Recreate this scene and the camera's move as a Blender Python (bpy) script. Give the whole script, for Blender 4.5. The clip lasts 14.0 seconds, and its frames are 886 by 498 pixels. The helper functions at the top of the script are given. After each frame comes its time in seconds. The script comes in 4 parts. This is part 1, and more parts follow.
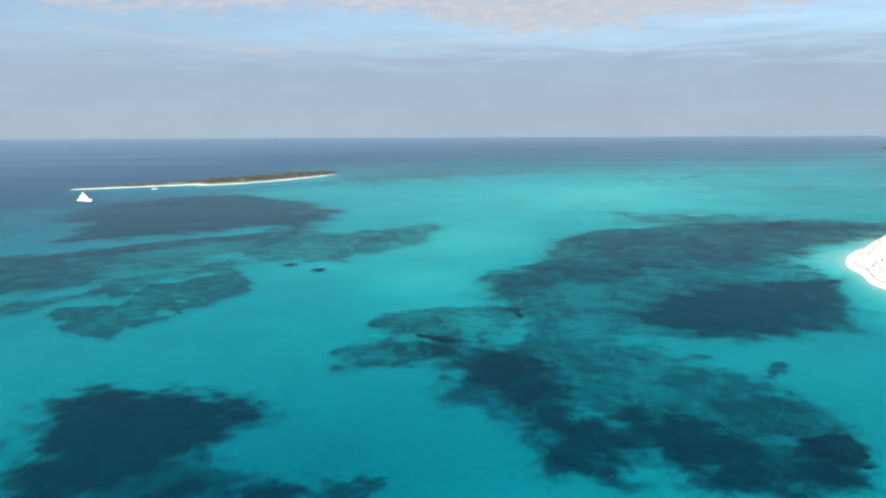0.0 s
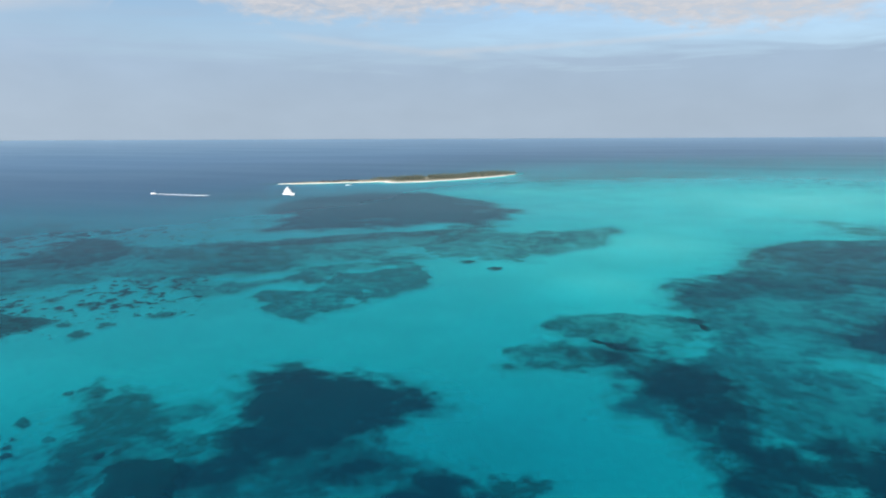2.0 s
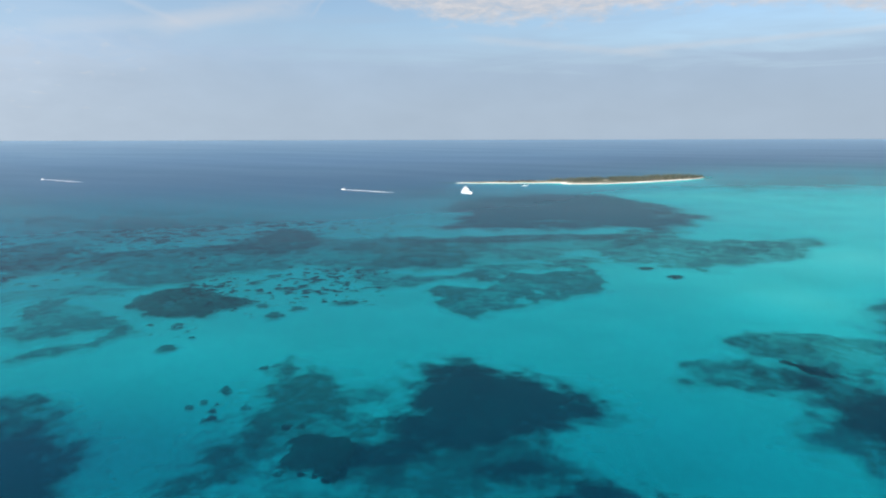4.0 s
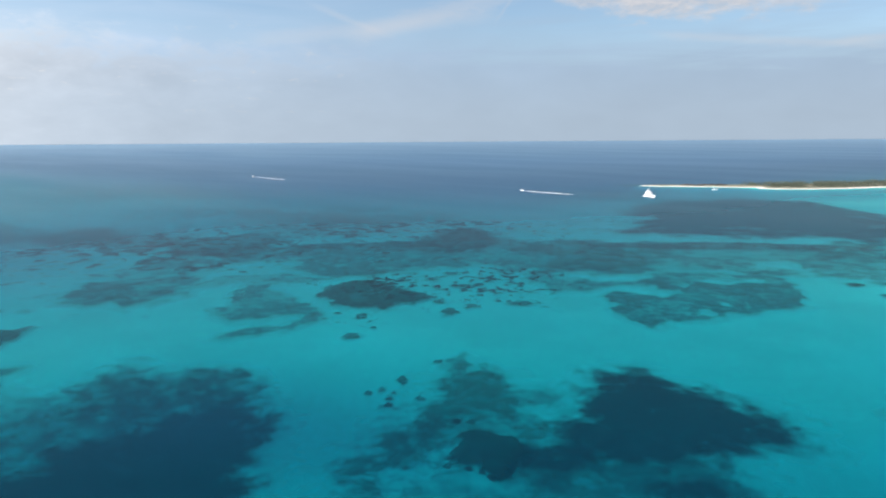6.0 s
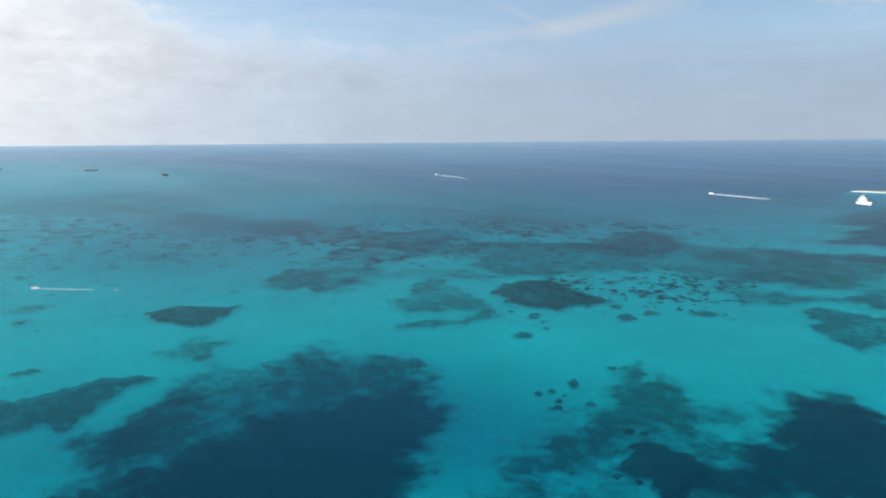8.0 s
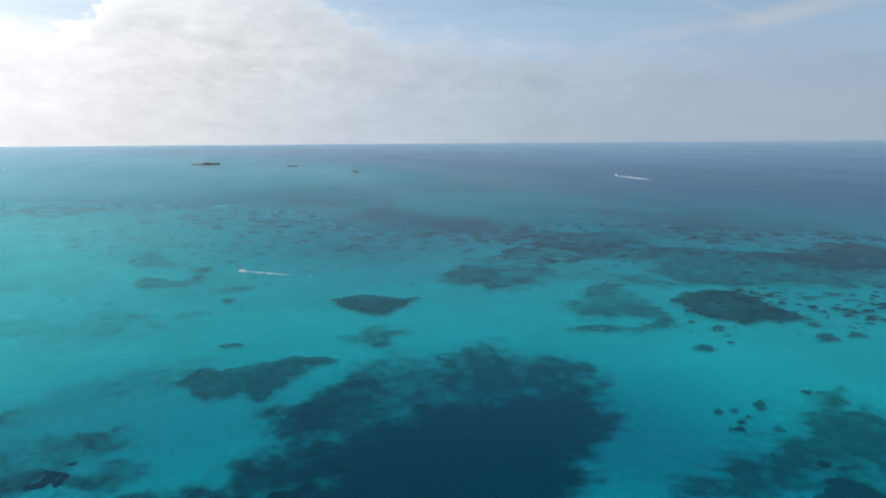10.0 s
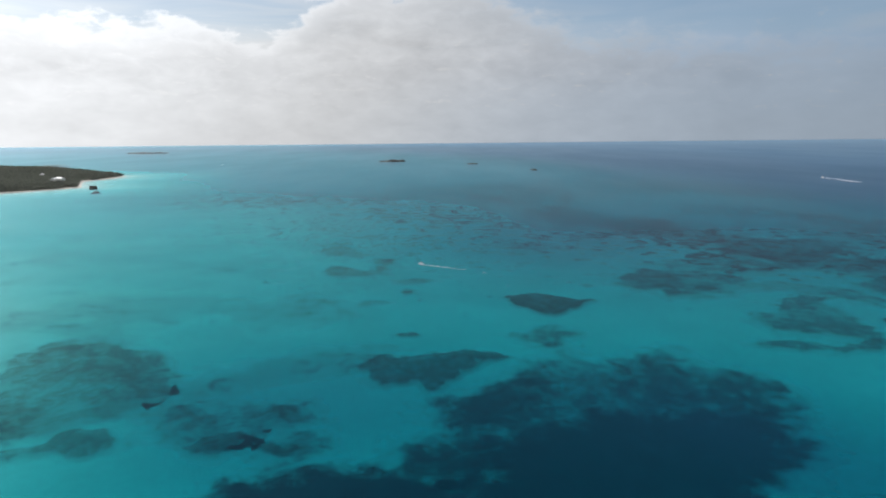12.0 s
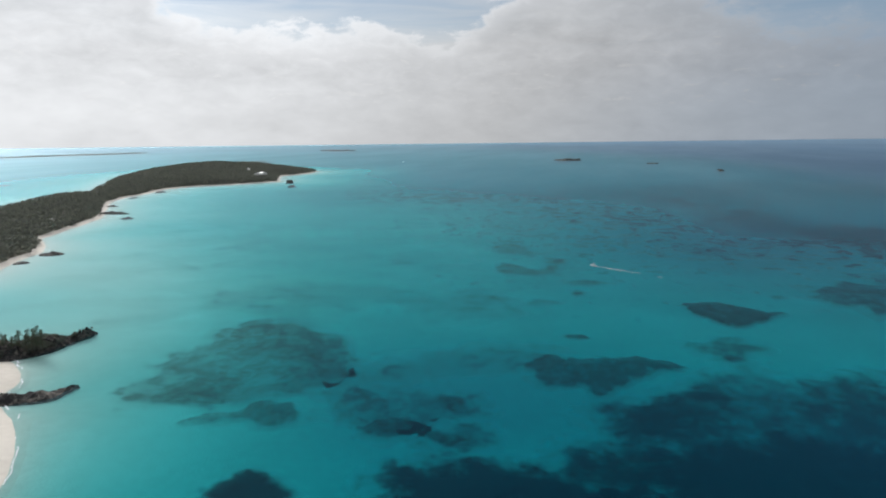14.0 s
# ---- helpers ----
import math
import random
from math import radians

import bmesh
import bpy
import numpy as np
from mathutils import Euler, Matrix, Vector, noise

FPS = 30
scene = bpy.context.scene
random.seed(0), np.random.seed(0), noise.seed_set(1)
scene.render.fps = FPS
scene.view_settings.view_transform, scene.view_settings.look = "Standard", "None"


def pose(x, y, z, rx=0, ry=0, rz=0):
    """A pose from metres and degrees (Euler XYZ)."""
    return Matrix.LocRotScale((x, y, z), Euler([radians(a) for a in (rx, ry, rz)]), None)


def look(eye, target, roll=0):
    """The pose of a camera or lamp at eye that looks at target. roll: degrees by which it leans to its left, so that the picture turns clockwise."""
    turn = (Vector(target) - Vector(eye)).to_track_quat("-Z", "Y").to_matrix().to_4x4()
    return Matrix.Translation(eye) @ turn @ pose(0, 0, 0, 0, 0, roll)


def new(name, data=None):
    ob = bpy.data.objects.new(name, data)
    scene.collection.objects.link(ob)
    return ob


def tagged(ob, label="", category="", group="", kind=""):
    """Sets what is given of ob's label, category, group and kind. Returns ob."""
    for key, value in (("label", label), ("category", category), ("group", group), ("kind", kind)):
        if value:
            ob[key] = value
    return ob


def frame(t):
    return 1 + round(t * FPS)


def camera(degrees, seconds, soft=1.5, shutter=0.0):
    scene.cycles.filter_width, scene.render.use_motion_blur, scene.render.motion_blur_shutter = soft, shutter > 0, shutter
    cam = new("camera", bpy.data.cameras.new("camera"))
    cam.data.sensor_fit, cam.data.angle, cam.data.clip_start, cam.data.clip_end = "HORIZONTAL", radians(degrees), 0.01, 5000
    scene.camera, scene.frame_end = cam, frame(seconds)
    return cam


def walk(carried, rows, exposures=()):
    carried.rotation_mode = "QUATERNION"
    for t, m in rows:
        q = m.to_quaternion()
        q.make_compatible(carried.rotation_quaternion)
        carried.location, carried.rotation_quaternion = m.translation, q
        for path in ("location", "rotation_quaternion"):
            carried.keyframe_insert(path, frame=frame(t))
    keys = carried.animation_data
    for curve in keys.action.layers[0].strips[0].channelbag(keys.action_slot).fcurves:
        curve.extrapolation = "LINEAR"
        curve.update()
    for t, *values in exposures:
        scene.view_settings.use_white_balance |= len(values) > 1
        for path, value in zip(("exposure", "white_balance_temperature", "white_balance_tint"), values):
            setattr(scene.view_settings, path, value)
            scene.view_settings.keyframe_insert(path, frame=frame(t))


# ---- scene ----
EYE = 80.0
cam = camera(65.94, 14.0, soft=2.0)
PATH = [
    (0, pose(0, 0, EYE, 79.838, 0.224, 0.000)),
    (0.5, pose(0, 0, EYE, 79.832, 0.302, 3.778)),
    (1, pose(0, 0, EYE, 79.887, 0.296, 7.595)),
    (1.5, pose(0, 0, EYE, 79.917, 0.216, 11.294)),
    (2, pose(0, 0, EYE, 79.929, 0.227, 14.989)),
    (2.5, pose(0, 0, EYE, 79.961, 0.208, 18.683)),
    (3, pose(0, 0, EYE, 79.973, 0.143, 22.368)),
    (5.5, pose(0, 0, EYE, 80.153, 0.306, 40.829)),
    (6, pose(0, 0, EYE, 80.182, 0.387, 44.560)),
    (6.5, pose(0, 0, EYE, 80.194, 0.432, 48.296)),
    (7, pose(0, 0, EYE, 80.229, 0.449, 52.029)),
    (7.5, pose(0, 0, EYE, 80.239, 0.470, 55.689)),
    (8, pose(0, 0, EYE, 80.257, 0.461, 59.446)),
    (10.5, pose(0, 0, EYE, 80.325, 0.475, 77.948)),
    (11, pose(0, 0, EYE, 80.325, 0.563, 81.601)),
    (11.5, pose(0, 0, EYE, 80.317, 0.527, 84.998)),
    (12, pose(0, 0, EYE, 80.294, 0.562, 89.029)),
    (12.5, pose(0, 0, EYE, 80.294, 0.640, 92.732)),
    (13, pose(0, 0, EYE, 80.311, 0.687, 96.039)),
    (13.5, pose(0, 0, EYE, 80.329, 0.687, 99.917)),
    (14, pose(0, 0, EYE, 80.322, 0.656, 103.512))]
walk(cam, PATH, exposures=[(0.0, 0.12), (6.5, 0.17), (8.0, 0.12), (11.0, -0.28), (14.0, -0.78)])

# ---- light ----
SUN_AZ, SUN_UP = 146.0, 31.0


class Web:
    """Short calls for shader nodes."""

    def __init__(self, tree):
        self.t = tree

    def node(self, kind, out=0, /, *ins, **sets):
        n = self.t.nodes.new("ShaderNode" + kind)
        for k, v in sets.items():
            setattr(n, k, v)
        for i, v in enumerate(ins):
            self.put(n.inputs[i], v)
        return n.outputs[out]

    def put(self, socket, v):
        if v is None:
            return
        if isinstance(v, bpy.types.NodeSocket):
            self.t.links.new(v, socket)
        elif socket.type == "RGBA" and len(v) == 3:
            socket.default_value = (*v, 1.0)
        else:
            socket.default_value = v

    def m(self, op, a, b=None, c=None, clamp=False):
        n = self.t.nodes.new("ShaderNodeMath")
        n.operation, n.use_clamp = op, clamp
        for i, v in enumerate((a, b, c)):
            self.put(n.inputs[i], v)
        return n.outputs[0]

    def step(self, x, lo, hi):
        n = self.t.nodes.new("ShaderNodeMapRange")
        n.interpolation_type = "SMOOTHSTEP"
        for i, v in enumerate((x, lo, hi, 0.0, 1.0)):
            self.put(n.inputs[i], v)
        return n.outputs[0]

    def noise(self, vec, scale, detail=4.0, rough=0.55, warp=0.0):
        n = self.t.nodes.new("ShaderNodeTexNoise")
        for k, v in (("Vector", vec), ("Scale", scale), ("Detail", detail), ("Roughness", rough), ("Distortion", warp)):
            self.put(n.inputs[k], v)
        return n.outputs["Fac"]

    def mix(self, f, a, b):
        n = self.t.nodes.new("ShaderNodeMix")
        n.data_type = "RGBA"
        for k, v in ((0, f), (6, a), (7, b)):
            self.put(n.inputs[k], v)
        return n.outputs[2]

    def stretch(self, vec, sx, sy, sz, turn=0.0):
        n = self.t.nodes.new("ShaderNodeMapping")
        self.put(n.inputs[0], vec)
        n.inputs[2].default_value = (0, 0, radians(turn))
        n.inputs[3].default_value = (sx, sy, sz)
        return n.outputs[0]


def build_sky():
    world = bpy.data.worlds.new("sky")
    scene.world = world
    world.use_nodes = True
    tree = world.node_tree
    w = Web(tree)
    back = tree.nodes["Background"]
    way = w.node("TexCoord", 0)
    sep = tree.nodes.new("ShaderNodeSeparateXYZ")
    w.put(sep.inputs[0], way)
    x, y, z = sep.outputs
    up = w.m("MAXIMUM", z, 0.004)
    sky = tree.nodes.new("ShaderNodeTexSky")
    sky.sky_type, sky.sun_disc = "NISHITA", False
    sky.sun_elevation, sky.sun_rotation = radians(SUN_UP), radians(-SUN_AZ)
    sky.air_density, sky.dust_density, sky.ozone_density = 1.0, 0.2, 3.0
    w.put(sky.inputs[0], w.node("CombineXYZ", 0, x, y, up))
    clear = w.mix(1.0, sky.outputs[0], (SKY, SKY, SKY))
    clear.node.blend_type = "MULTIPLY"
    az = w.m("MULTIPLY", w.m("ARCTAN2", w.m("MULTIPLY", x, -1.0), y), 57.2958)
    el = w.m("MULTIPLY", w.m("ARCSINE", z), 57.2958)
    polar = w.node("CombineXYZ", 0, w.m("MULTIPLY", az, 0.20), w.m("MULTIPLY", el, 0.42), 3.0)
    puff = w.noise(polar, 2.2, 10.0, 0.58, 0.3)
    lump = w.noise(polar, 0.9, 4.0, 0.5, 0.2)
    fleck = w.noise(w.stretch(polar, 1.0, 1.5, 1.0), 3.4, 8.0, 0.6, 0.4)
    streak = w.noise(w.stretch(polar, 0.45, 2.0, 1.0, -14), 1.0, 7.0, 0.55, 0.8)

    def profile(stops):
        """A height in degrees that changes with the bearing, from pairs of both."""
        n = tree.nodes.new("ShaderNodeValToRGB")
        w.put(n.inputs[0], w.m("DIVIDE", w.m("ADD", az, 180.0), 360.0))
        ramp = n.color_ramp
        ramp.interpolation = "EASE"
        while len(ramp.elements) < len(stops):
            ramp.elements.new(0.5)
        for s, (a, h) in zip(ramp.elements, stops):
            s.position = (a + 180) / 360
        for s, (a, h) in zip(ramp.elements, stops):
            s.color = (h / 20, h / 20, h / 20, 1)
        return w.m("MULTIPLY", n.outputs[0], 20.0)

    # brighter towards the sun
    s = Vector((-math.sin(radians(SUN_AZ)) * math.cos(radians(SUN_UP)), math.cos(radians(SUN_AZ)) * math.cos(radians(SUN_UP)), math.sin(radians(SUN_UP))))
    dot = tree.nodes.new("ShaderNodeVectorMath")
    dot.operation = "DOT_PRODUCT"
    w.put(dot.inputs[0], way)
    dot.inputs[1].default_value = s
    near = w.m("MULTIPLY", w.m("ADD", dot.outputs["Value"], 1.0), 0.5)
    glow = w.m("ADD", w.m("POWER", near, 5.0), w.m("ADD", w.m("MULTIPLY", w.m("POWER", near, 22.0), AUREOLE), w.m("MULTIPLY", w.m("POWER", near, 70.0), HAZE_RING)))
    soft = w.m("ADD", 0.47, w.m("MULTIPLY", glow, 1.40))
    warm = w.step(glow, 0.03, 0.35)
    # thin veil, thickest low down and towards the sun
    veil = w.m("ADD", w.m("MULTIPLY", w.step(el, 10.5, 3.5), 0.75), w.m("MULTIPLY", w.m("SUBTRACT", streak, 0.47), 0.9))
    veil = w.m("ADD", veil, w.m("ADD", w.m("MULTIPLY", w.step(el, 20.0, 50.0), 0.1), w.m("MULTIPLY", w.step(el, 8.5, 0.0), 0.5)))
    veil = w.m("ADD", veil, w.m("ADD", 0.1, w.m("MULTIPLY", w.step(az, 25.0, 60.0), 0.34)), clamp=True)
    pale = w.mix(warm, (0.74, 1.0, 1.32), (0.97, 1.0, 1.03))
    grey = w.mix(warm, (0.79, 0.98, 1.20), (0.98, 1.0, 1.02))
    pale = w.mix(w.step(el, 8.0, 0.0), pale, grey)
    tone = w.m("MULTIPLY", soft, w.m("ADD", 0.93, w.m("MULTIPLY", lump, 0.14)))
    pale = w.mix(1.0, pale, w.node("CombineColor", 0, tone, tone, tone))
    pale.node.blend_type = "MULTIPLY"
    c = w.mix(veil, clear, pale)

    # long thin strands of high cloud: bearing and height of both ends, width
    def strand(c, a0, e0, a1, e1, wide, much):
        n = math.hypot(a1 - a0, e1 - e0)
        ux, uy = (a1 - a0) / n, (e1 - e0) / n
        da, de = w.m("SUBTRACT", az, a0), w.m("SUBTRACT", el, e0)
        along = w.m("ADD", w.m("MULTIPLY", da, ux), w.m("MULTIPLY", de, uy))
        off = w.m("ADD", w.m("MULTIPLY", da, -uy), w.m("MULTIPLY", de, ux))
        off = w.m("ABSOLUTE", w.m("ADD", off, w.m("MULTIPLY", w.m("SUBTRACT", fleck, 0.5), wide)))
        f = w.m("MULTIPLY", w.step(off, wide, 0.0), w.m("MULTIPLY", w.step(along, -1.0, 2.0), w.step(along, n + 1.0, n - 2.0)))
        lift = w.m("MULTIPLY", soft, 1.22)
        return w.mix(w.m("MULTIPLY", f, much), c, w.node("CombineColor", 0, lift, lift, w.m("MULTIPLY", lift, 1.05)))

    c = strand(c, 55.0, 9.8, 49.0, 7.6, 0.4, 0.2)
    c = strand(c, 38.0, 11.0, 52.0, 7.4, 1.2, 0.3)
    c = strand(c, 60.0, 7.0, 40.0, 9.2, 0.9, 0.2)
    c = strand(c, 39.0, 10.2, 40.0, 8.9, 0.22, 0.4)
    c = strand(c, 28.0, 7.2, 12.0, 5.6, 0.5, 0.25)
    c = strand(c, 16.0, 6.0, -8.0, 7.0, 0.4, 0.3)
    # a deck of cumulus with ragged tops on the sun's side
    top = profile([(-180, 3.0), (20, 2.0), (40, 4.5), (48, 6.6), (58, 6.8), (70, 7.6), (77, 8.2), (82, 10.0), (85, 12), (96.5, 12), (100, 9.6), (102.5, 7.4), (104.5, 7.5), (107, 8.2), (109, 8.9), (112, 8.5), (120, 8.4), (123, 8.8), (128, 13), (150, 16), (180, 12)])
    over = w.m("ADD", w.m("SUBTRACT", top, el), w.m("MULTIPLY", w.m("SUBTRACT", puff, 0.5), 6.0))
    deck = w.step(over, -0.2, w.m("SUBTRACT", 2.6, w.m("MULTIPLY", w.step(az, 75.0, 95.0), 1.5)))
    deck = w.m("MULTIPLY", deck, w.m("MULTIPLY", w.step(az, 34.0, 98.0), w.m("ADD", 0.5, w.m("MULTIPLY", w.step(el, 1.0, 6.0), 0.40))))
    rim = w.m("MULTIPLY", w.step(over, 2.6, 0.3), 0.26)
    body = w.m("ADD", w.m("MULTIPLY", puff, 0.46), w.m("MULTIPLY", lump, 0.34))
    lit = w.m("MULTIPLY", w.m("MINIMUM", soft, 1.32), w.m("ADD", w.m("ADD", 0.55, rim), body))
    white = w.mix(1.0, w.mix(warm, (0.94, 1.0, 1.10), (0.98, 1.0, 1.03)), w.node("CombineColor", 0, lit, lit, lit))
    white.node.blend_type = "MULTIPLY"
    c = w.mix(deck, c, white)
    # a broken bank higher up, away from the sun
    foot = profile([(-180, 9), (-45, 7.6), (-33, 8.2), (-20, 7.7), (-10, 7.1), (-4, 7.0), (0, 7.6), (3, 8.6), (12, 8.8), (20, 8.2), (28, 8.1), (33, 9.0), (38, 11.0), (60, 13), (180, 13)])
    above = w.m("ADD", w.m("SUBTRACT", el, foot), w.m("MULTIPLY", w.m("SUBTRACT", puff, 0.5), 3.6))
    bank = w.m("MULTIPLY", w.step(above, -0.3, 1.3), w.m("ADD", 0.55, w.m("MULTIPLY", w.step(fleck, 0.30, 0.62), 0.4)))
    lit2 = w.m("MULTIPLY", w.m("ADD", soft, 0.11), w.m("ADD", 0.66, w.m("MULTIPLY", fleck, 0.58)))
    c = w.mix(bank, c, w.node("CombineColor", 0, w.m("MULTIPLY", lit2, 0.99), w.m("MULTIPLY", lit2, 1.0), w.m("MULTIPLY", lit2, 1.06)))
    # small bright heads low over the sea
    heads = w.m("MULTIPLY", w.step(fleck, 0.58, 0.74), w.m("MULTIPLY", w.m("MULTIPLY", w.step(el, 0.8, 2.0), w.step(el, 9.5, 6.5)), w.m("MULTIPLY", w.step(az, 45.0, 62.0), 0.35)))
    lit3 = w.m("MULTIPLY", w.m("MINIMUM", soft, 1.3), 1.2)
    c = w.mix(heads, c, w.node("CombineColor", 0, lit3, lit3, lit3))
    w.put(back.inputs[0], c)
    back.inputs[1].default_value = 1.0


AUREOLE, HAZE_RING = 0.45, 14.0
SKY = 0.128
build_sky()
lamp = bpy.data.lights.new("sun", "SUN")
lamp.energy, lamp.angle, lamp.color = 2.8, radians(0.55), (1.0, 0.95, 0.87)
sun = new("sun", lamp)
sun.matrix_world = look((-math.sin(radians(SUN_AZ)) * 500, math.cos(radians(SUN_AZ)) * 500, 500 * math.tan(radians(SUN_UP))), (0, 0, 0))


# ---- materials ----
def material(name):
    mat = bpy.data.materials.new(name)
    mat.use_nodes = True
    w = Web(mat.node_tree)
    return mat, w, mat.node_tree.nodes["Principled BSDF"], w.node("TexCoord", 3)


def plain(name, colour, rough=0.5, metal=0.0, vary=0.12, scale=3.0, bump=0.0):
    mat, w, p, at = material(name)
    n = w.noise(at, scale, 6.0)
    dark = tuple(v * (1 - vary) for v in colour)
    w.put(p.inputs["Base Color"], w.mix(n, dark, tuple(min(1, v * (1 + vary)) for v in colour)))
    p.inputs["Roughness"].default_value, p.inputs["Metallic"].default_value = rough, metal
    if bump:
        w.put(p.inputs["Normal"], bumped(w, n, bump))
    return mat


def bumped(w, height, dist, strength=1.0):
    b = w.t.nodes.new("ShaderNodeBump")
    b.inputs["Strength"].default_value, b.inputs["Distance"].default_value = strength, dist
    w.put(b.inputs["Height"], height)
    return b.outputs[0]


SAND = ((0.58, 0.535, 0.46), (0.70, 0.655, 0.575))


def sand_colour(w, at):
    n = w.m("ADD", w.m("MULTIPLY", w.noise(at, 0.02, 5.0), 0.6), w.m("MULTIPLY", w.noise(at, 0.4, 5.0), 0.4))
    return w.mix(w.step(n, 0.3, 0.7), *SAND)


def sand_material(name):
    mat, w, p, at = material(name)
    w.put(p.inputs["Base Color"], sand_colour(w, at))
    p.inputs["Roughness"].default_value = 0.95
    w.put(p.inputs["Normal"], bumped(w, w.noise(at, 1.2, 5.0), 0.15))
    return mat


def reef_material(name, dark, light, edge, grain, scale, fill):
    """Growth with bare gaps: the 'cover' of the mesh says how near its rim a place lies, 'dense' how thick it stands, 'span' how large its tufts are; noise breaks rim and middle."""
    mat, w, p, at = material(name)
    cover = w.node("Attribute", 2, attribute_name="cover")
    dense = w.node("Attribute", 2, attribute_name="dense")
    span = w.node("Attribute", 2, attribute_name="span")
    coarse = w.noise(at, w.m("DIVIDE", scale * 0.16, span), 5.0, 0.6, 0.5)
    small = w.noise(at, w.m("DIVIDE", scale, span), 8.0, 0.72)
    fringe = w.noise(at, w.m("DIVIDE", scale * 0.7, span), 9.0, 0.74, 0.4)
    mask = w.step(w.m("ADD", cover, w.m("MULTIPLY", w.m("SUBTRACT", fringe, 0.5), grain)), 0.5 - edge, 0.5 + edge * 0.8)
    mottle = w.m("ADD", w.m("MULTIPLY", coarse, 0.35), w.m("ADD", w.m("MULTIPLY", fringe, 0.30), w.m("MULTIPLY", small, 0.35)))
    level = w.m("SUBTRACT", 0.64, w.m("MULTIPLY", dense, 0.28))
    speck = w.step(mottle, w.m("SUBTRACT", level, 0.07), w.m("ADD", level, 0.07))
    body = w.m("ADD", w.m("MULTIPLY", dense, fill), w.m("MULTIPLY", speck, 1.0 - fill))
    mask = w.m("MULTIPLY", mask, w.m("MULTIPLY", body, w.m("ADD", 0.35, w.m("MULTIPLY", dense, 0.65))), clamp=True)
    tone = w.step(w.m("ADD", w.m("MULTIPLY", small, 0.62), w.m("MULTIPLY", coarse, 0.38)), 0.36, 0.64)
    w.put(p.inputs["Base Color"], w.mix(tone, dark, light))
    p.inputs["Roughness"].default_value = 0.95
    p.inputs["Specular IOR Level"].default_value = 0.0
    w.put(p.inputs["Normal"], bumped(w, small, 0.5))
    out = mat.node_tree.nodes["Material Output"]
    w.put(out.inputs["Surface"], w.node("MixShader", 0, mask, w.node("BsdfTransparent", 0), p.outputs[0]))
    return mat


def water_material():
    """Sea water: what lies under it shows through, dimmed by the depth of water; the deep scatters blue back; the surface mirrors the sky."""
    mat, w, p, at = material("sea_water")
    tree = mat.node_tree
    tree.nodes.remove(p)
    out = tree.nodes["Material Output"]
    depth = w.node("Attribute", 2, attribute_name="depth")
    rgb = [w.m("POWER", base, depth) for base in CLEAR]
    tint = w.node("CombineColor", 0, *rgb)
    see = w.node("BsdfTransparent", 0, tint)
    scatter = w.node("BsdfDiffuse", 0, w.mix(w.step(depth, 6.5, 12.5), SHOAL, DEEP))
    haze = w.m("SUBTRACT", 1.0, w.m("POWER", CLOUDY, depth))
    body = w.node("MixShader", 0, haze, see, scatter)
    wave = w.m("ADD", w.noise(w.stretch(at, 0.10, 0.22, 0.1, 25), 1.0, 4.0, 0.6), w.m("MULTIPLY", w.noise(w.stretch(at, 0.5, 1.2, 0.5, 40), 1.0, 4.0, 0.6), 0.25))
    bump = bumped(w, wave, 0.10, 0.8)
    gloss = w.node("BsdfGlossy", 0)
    gn = gloss.node
    gn.inputs["Color"].default_value = (0.72, 0.91, 1, 1)
    wind = w.step(w.noise(w.stretch(at, 0.0015, 0.006, 0.001, 20), 1.0, 5.0, 0.6), 0.3, 0.7)
    w.put(gn.inputs["Roughness"], w.m("ADD", ROUGH_SEA, w.m("MULTIPLY", wind, 0.08)))
    w.put(gn.inputs["Normal"], bump)
    fr = tree.nodes.new("ShaderNodeFresnel")
    fr.inputs["IOR"].default_value = 1.33
    far = w.m("MULTIPLY", w.m("POWER", fr.outputs[0], 14.0), GRAZE)
    fac = w.m("ADD", far, w.m("MULTIPLY", w.m("POWER", fr.outputs[0], 1.5), w.m("ADD", GLOSS, w.m("MULTIPLY", wind, 0.04))), clamp=True)
    w.put(out.inputs["Surface"], w.node("MixShader", 0, fac, body, gloss))
    return mat


CLEAR = (0.50, 0.929, 0.956)
SHOAL, DEEP = (0.002, 0.064, 0.116), (0.006, 0.062, 0.146)
CLOUDY, GLOSS, GRAZE, ROUGH_SEA = 0.945, 0.235, 0.30, 0.57
M_WATER = water_material()
M_SEABED = sand_material("white_sand_under_water")
M_REEF = {
    "grass": reef_material("dark_seagrass", (0.004, 0.009, 0.020), (0.026, 0.052, 0.058), 0.48, 1.3, 0.14, 0.50),
    "meadow": reef_material("seagrass_meadow", (0.018, 0.040, 0.066), (0.070, 0.105, 0.125), 0.42, 1.4, 0.14, 0.45),
    "thin": reef_material("sparse_seagrass", (0.026, 0.050, 0.040), (0.11, 0.135, 0.105), 0.42, 1.6, 0.20, 0.40),
    "coral": reef_material("coral_growth", (0.010, 0.013, 0.013), (0.085, 0.078, 0.058), 0.26, 1.6, 0.36, 0.60),
    "flat": reef_material("reef_flat_growth", (0.036, 0.062, 0.066), (0.17, 0.20, 0.185), 0.30, 1.6, 0.24, 0.40),
    "ridge": reef_material("old_reef_growth", (0.022, 0.026, 0.036), (0.11, 0.105, 0.105), 0.36, 1.6, 0.22, 0.40),
    "tan": reef_material("pale_coral_growth", (0.12, 0.09, 0.055), (0.34, 0.28, 0.19), 0.34, 1.8, 0.3, 0.6),
}


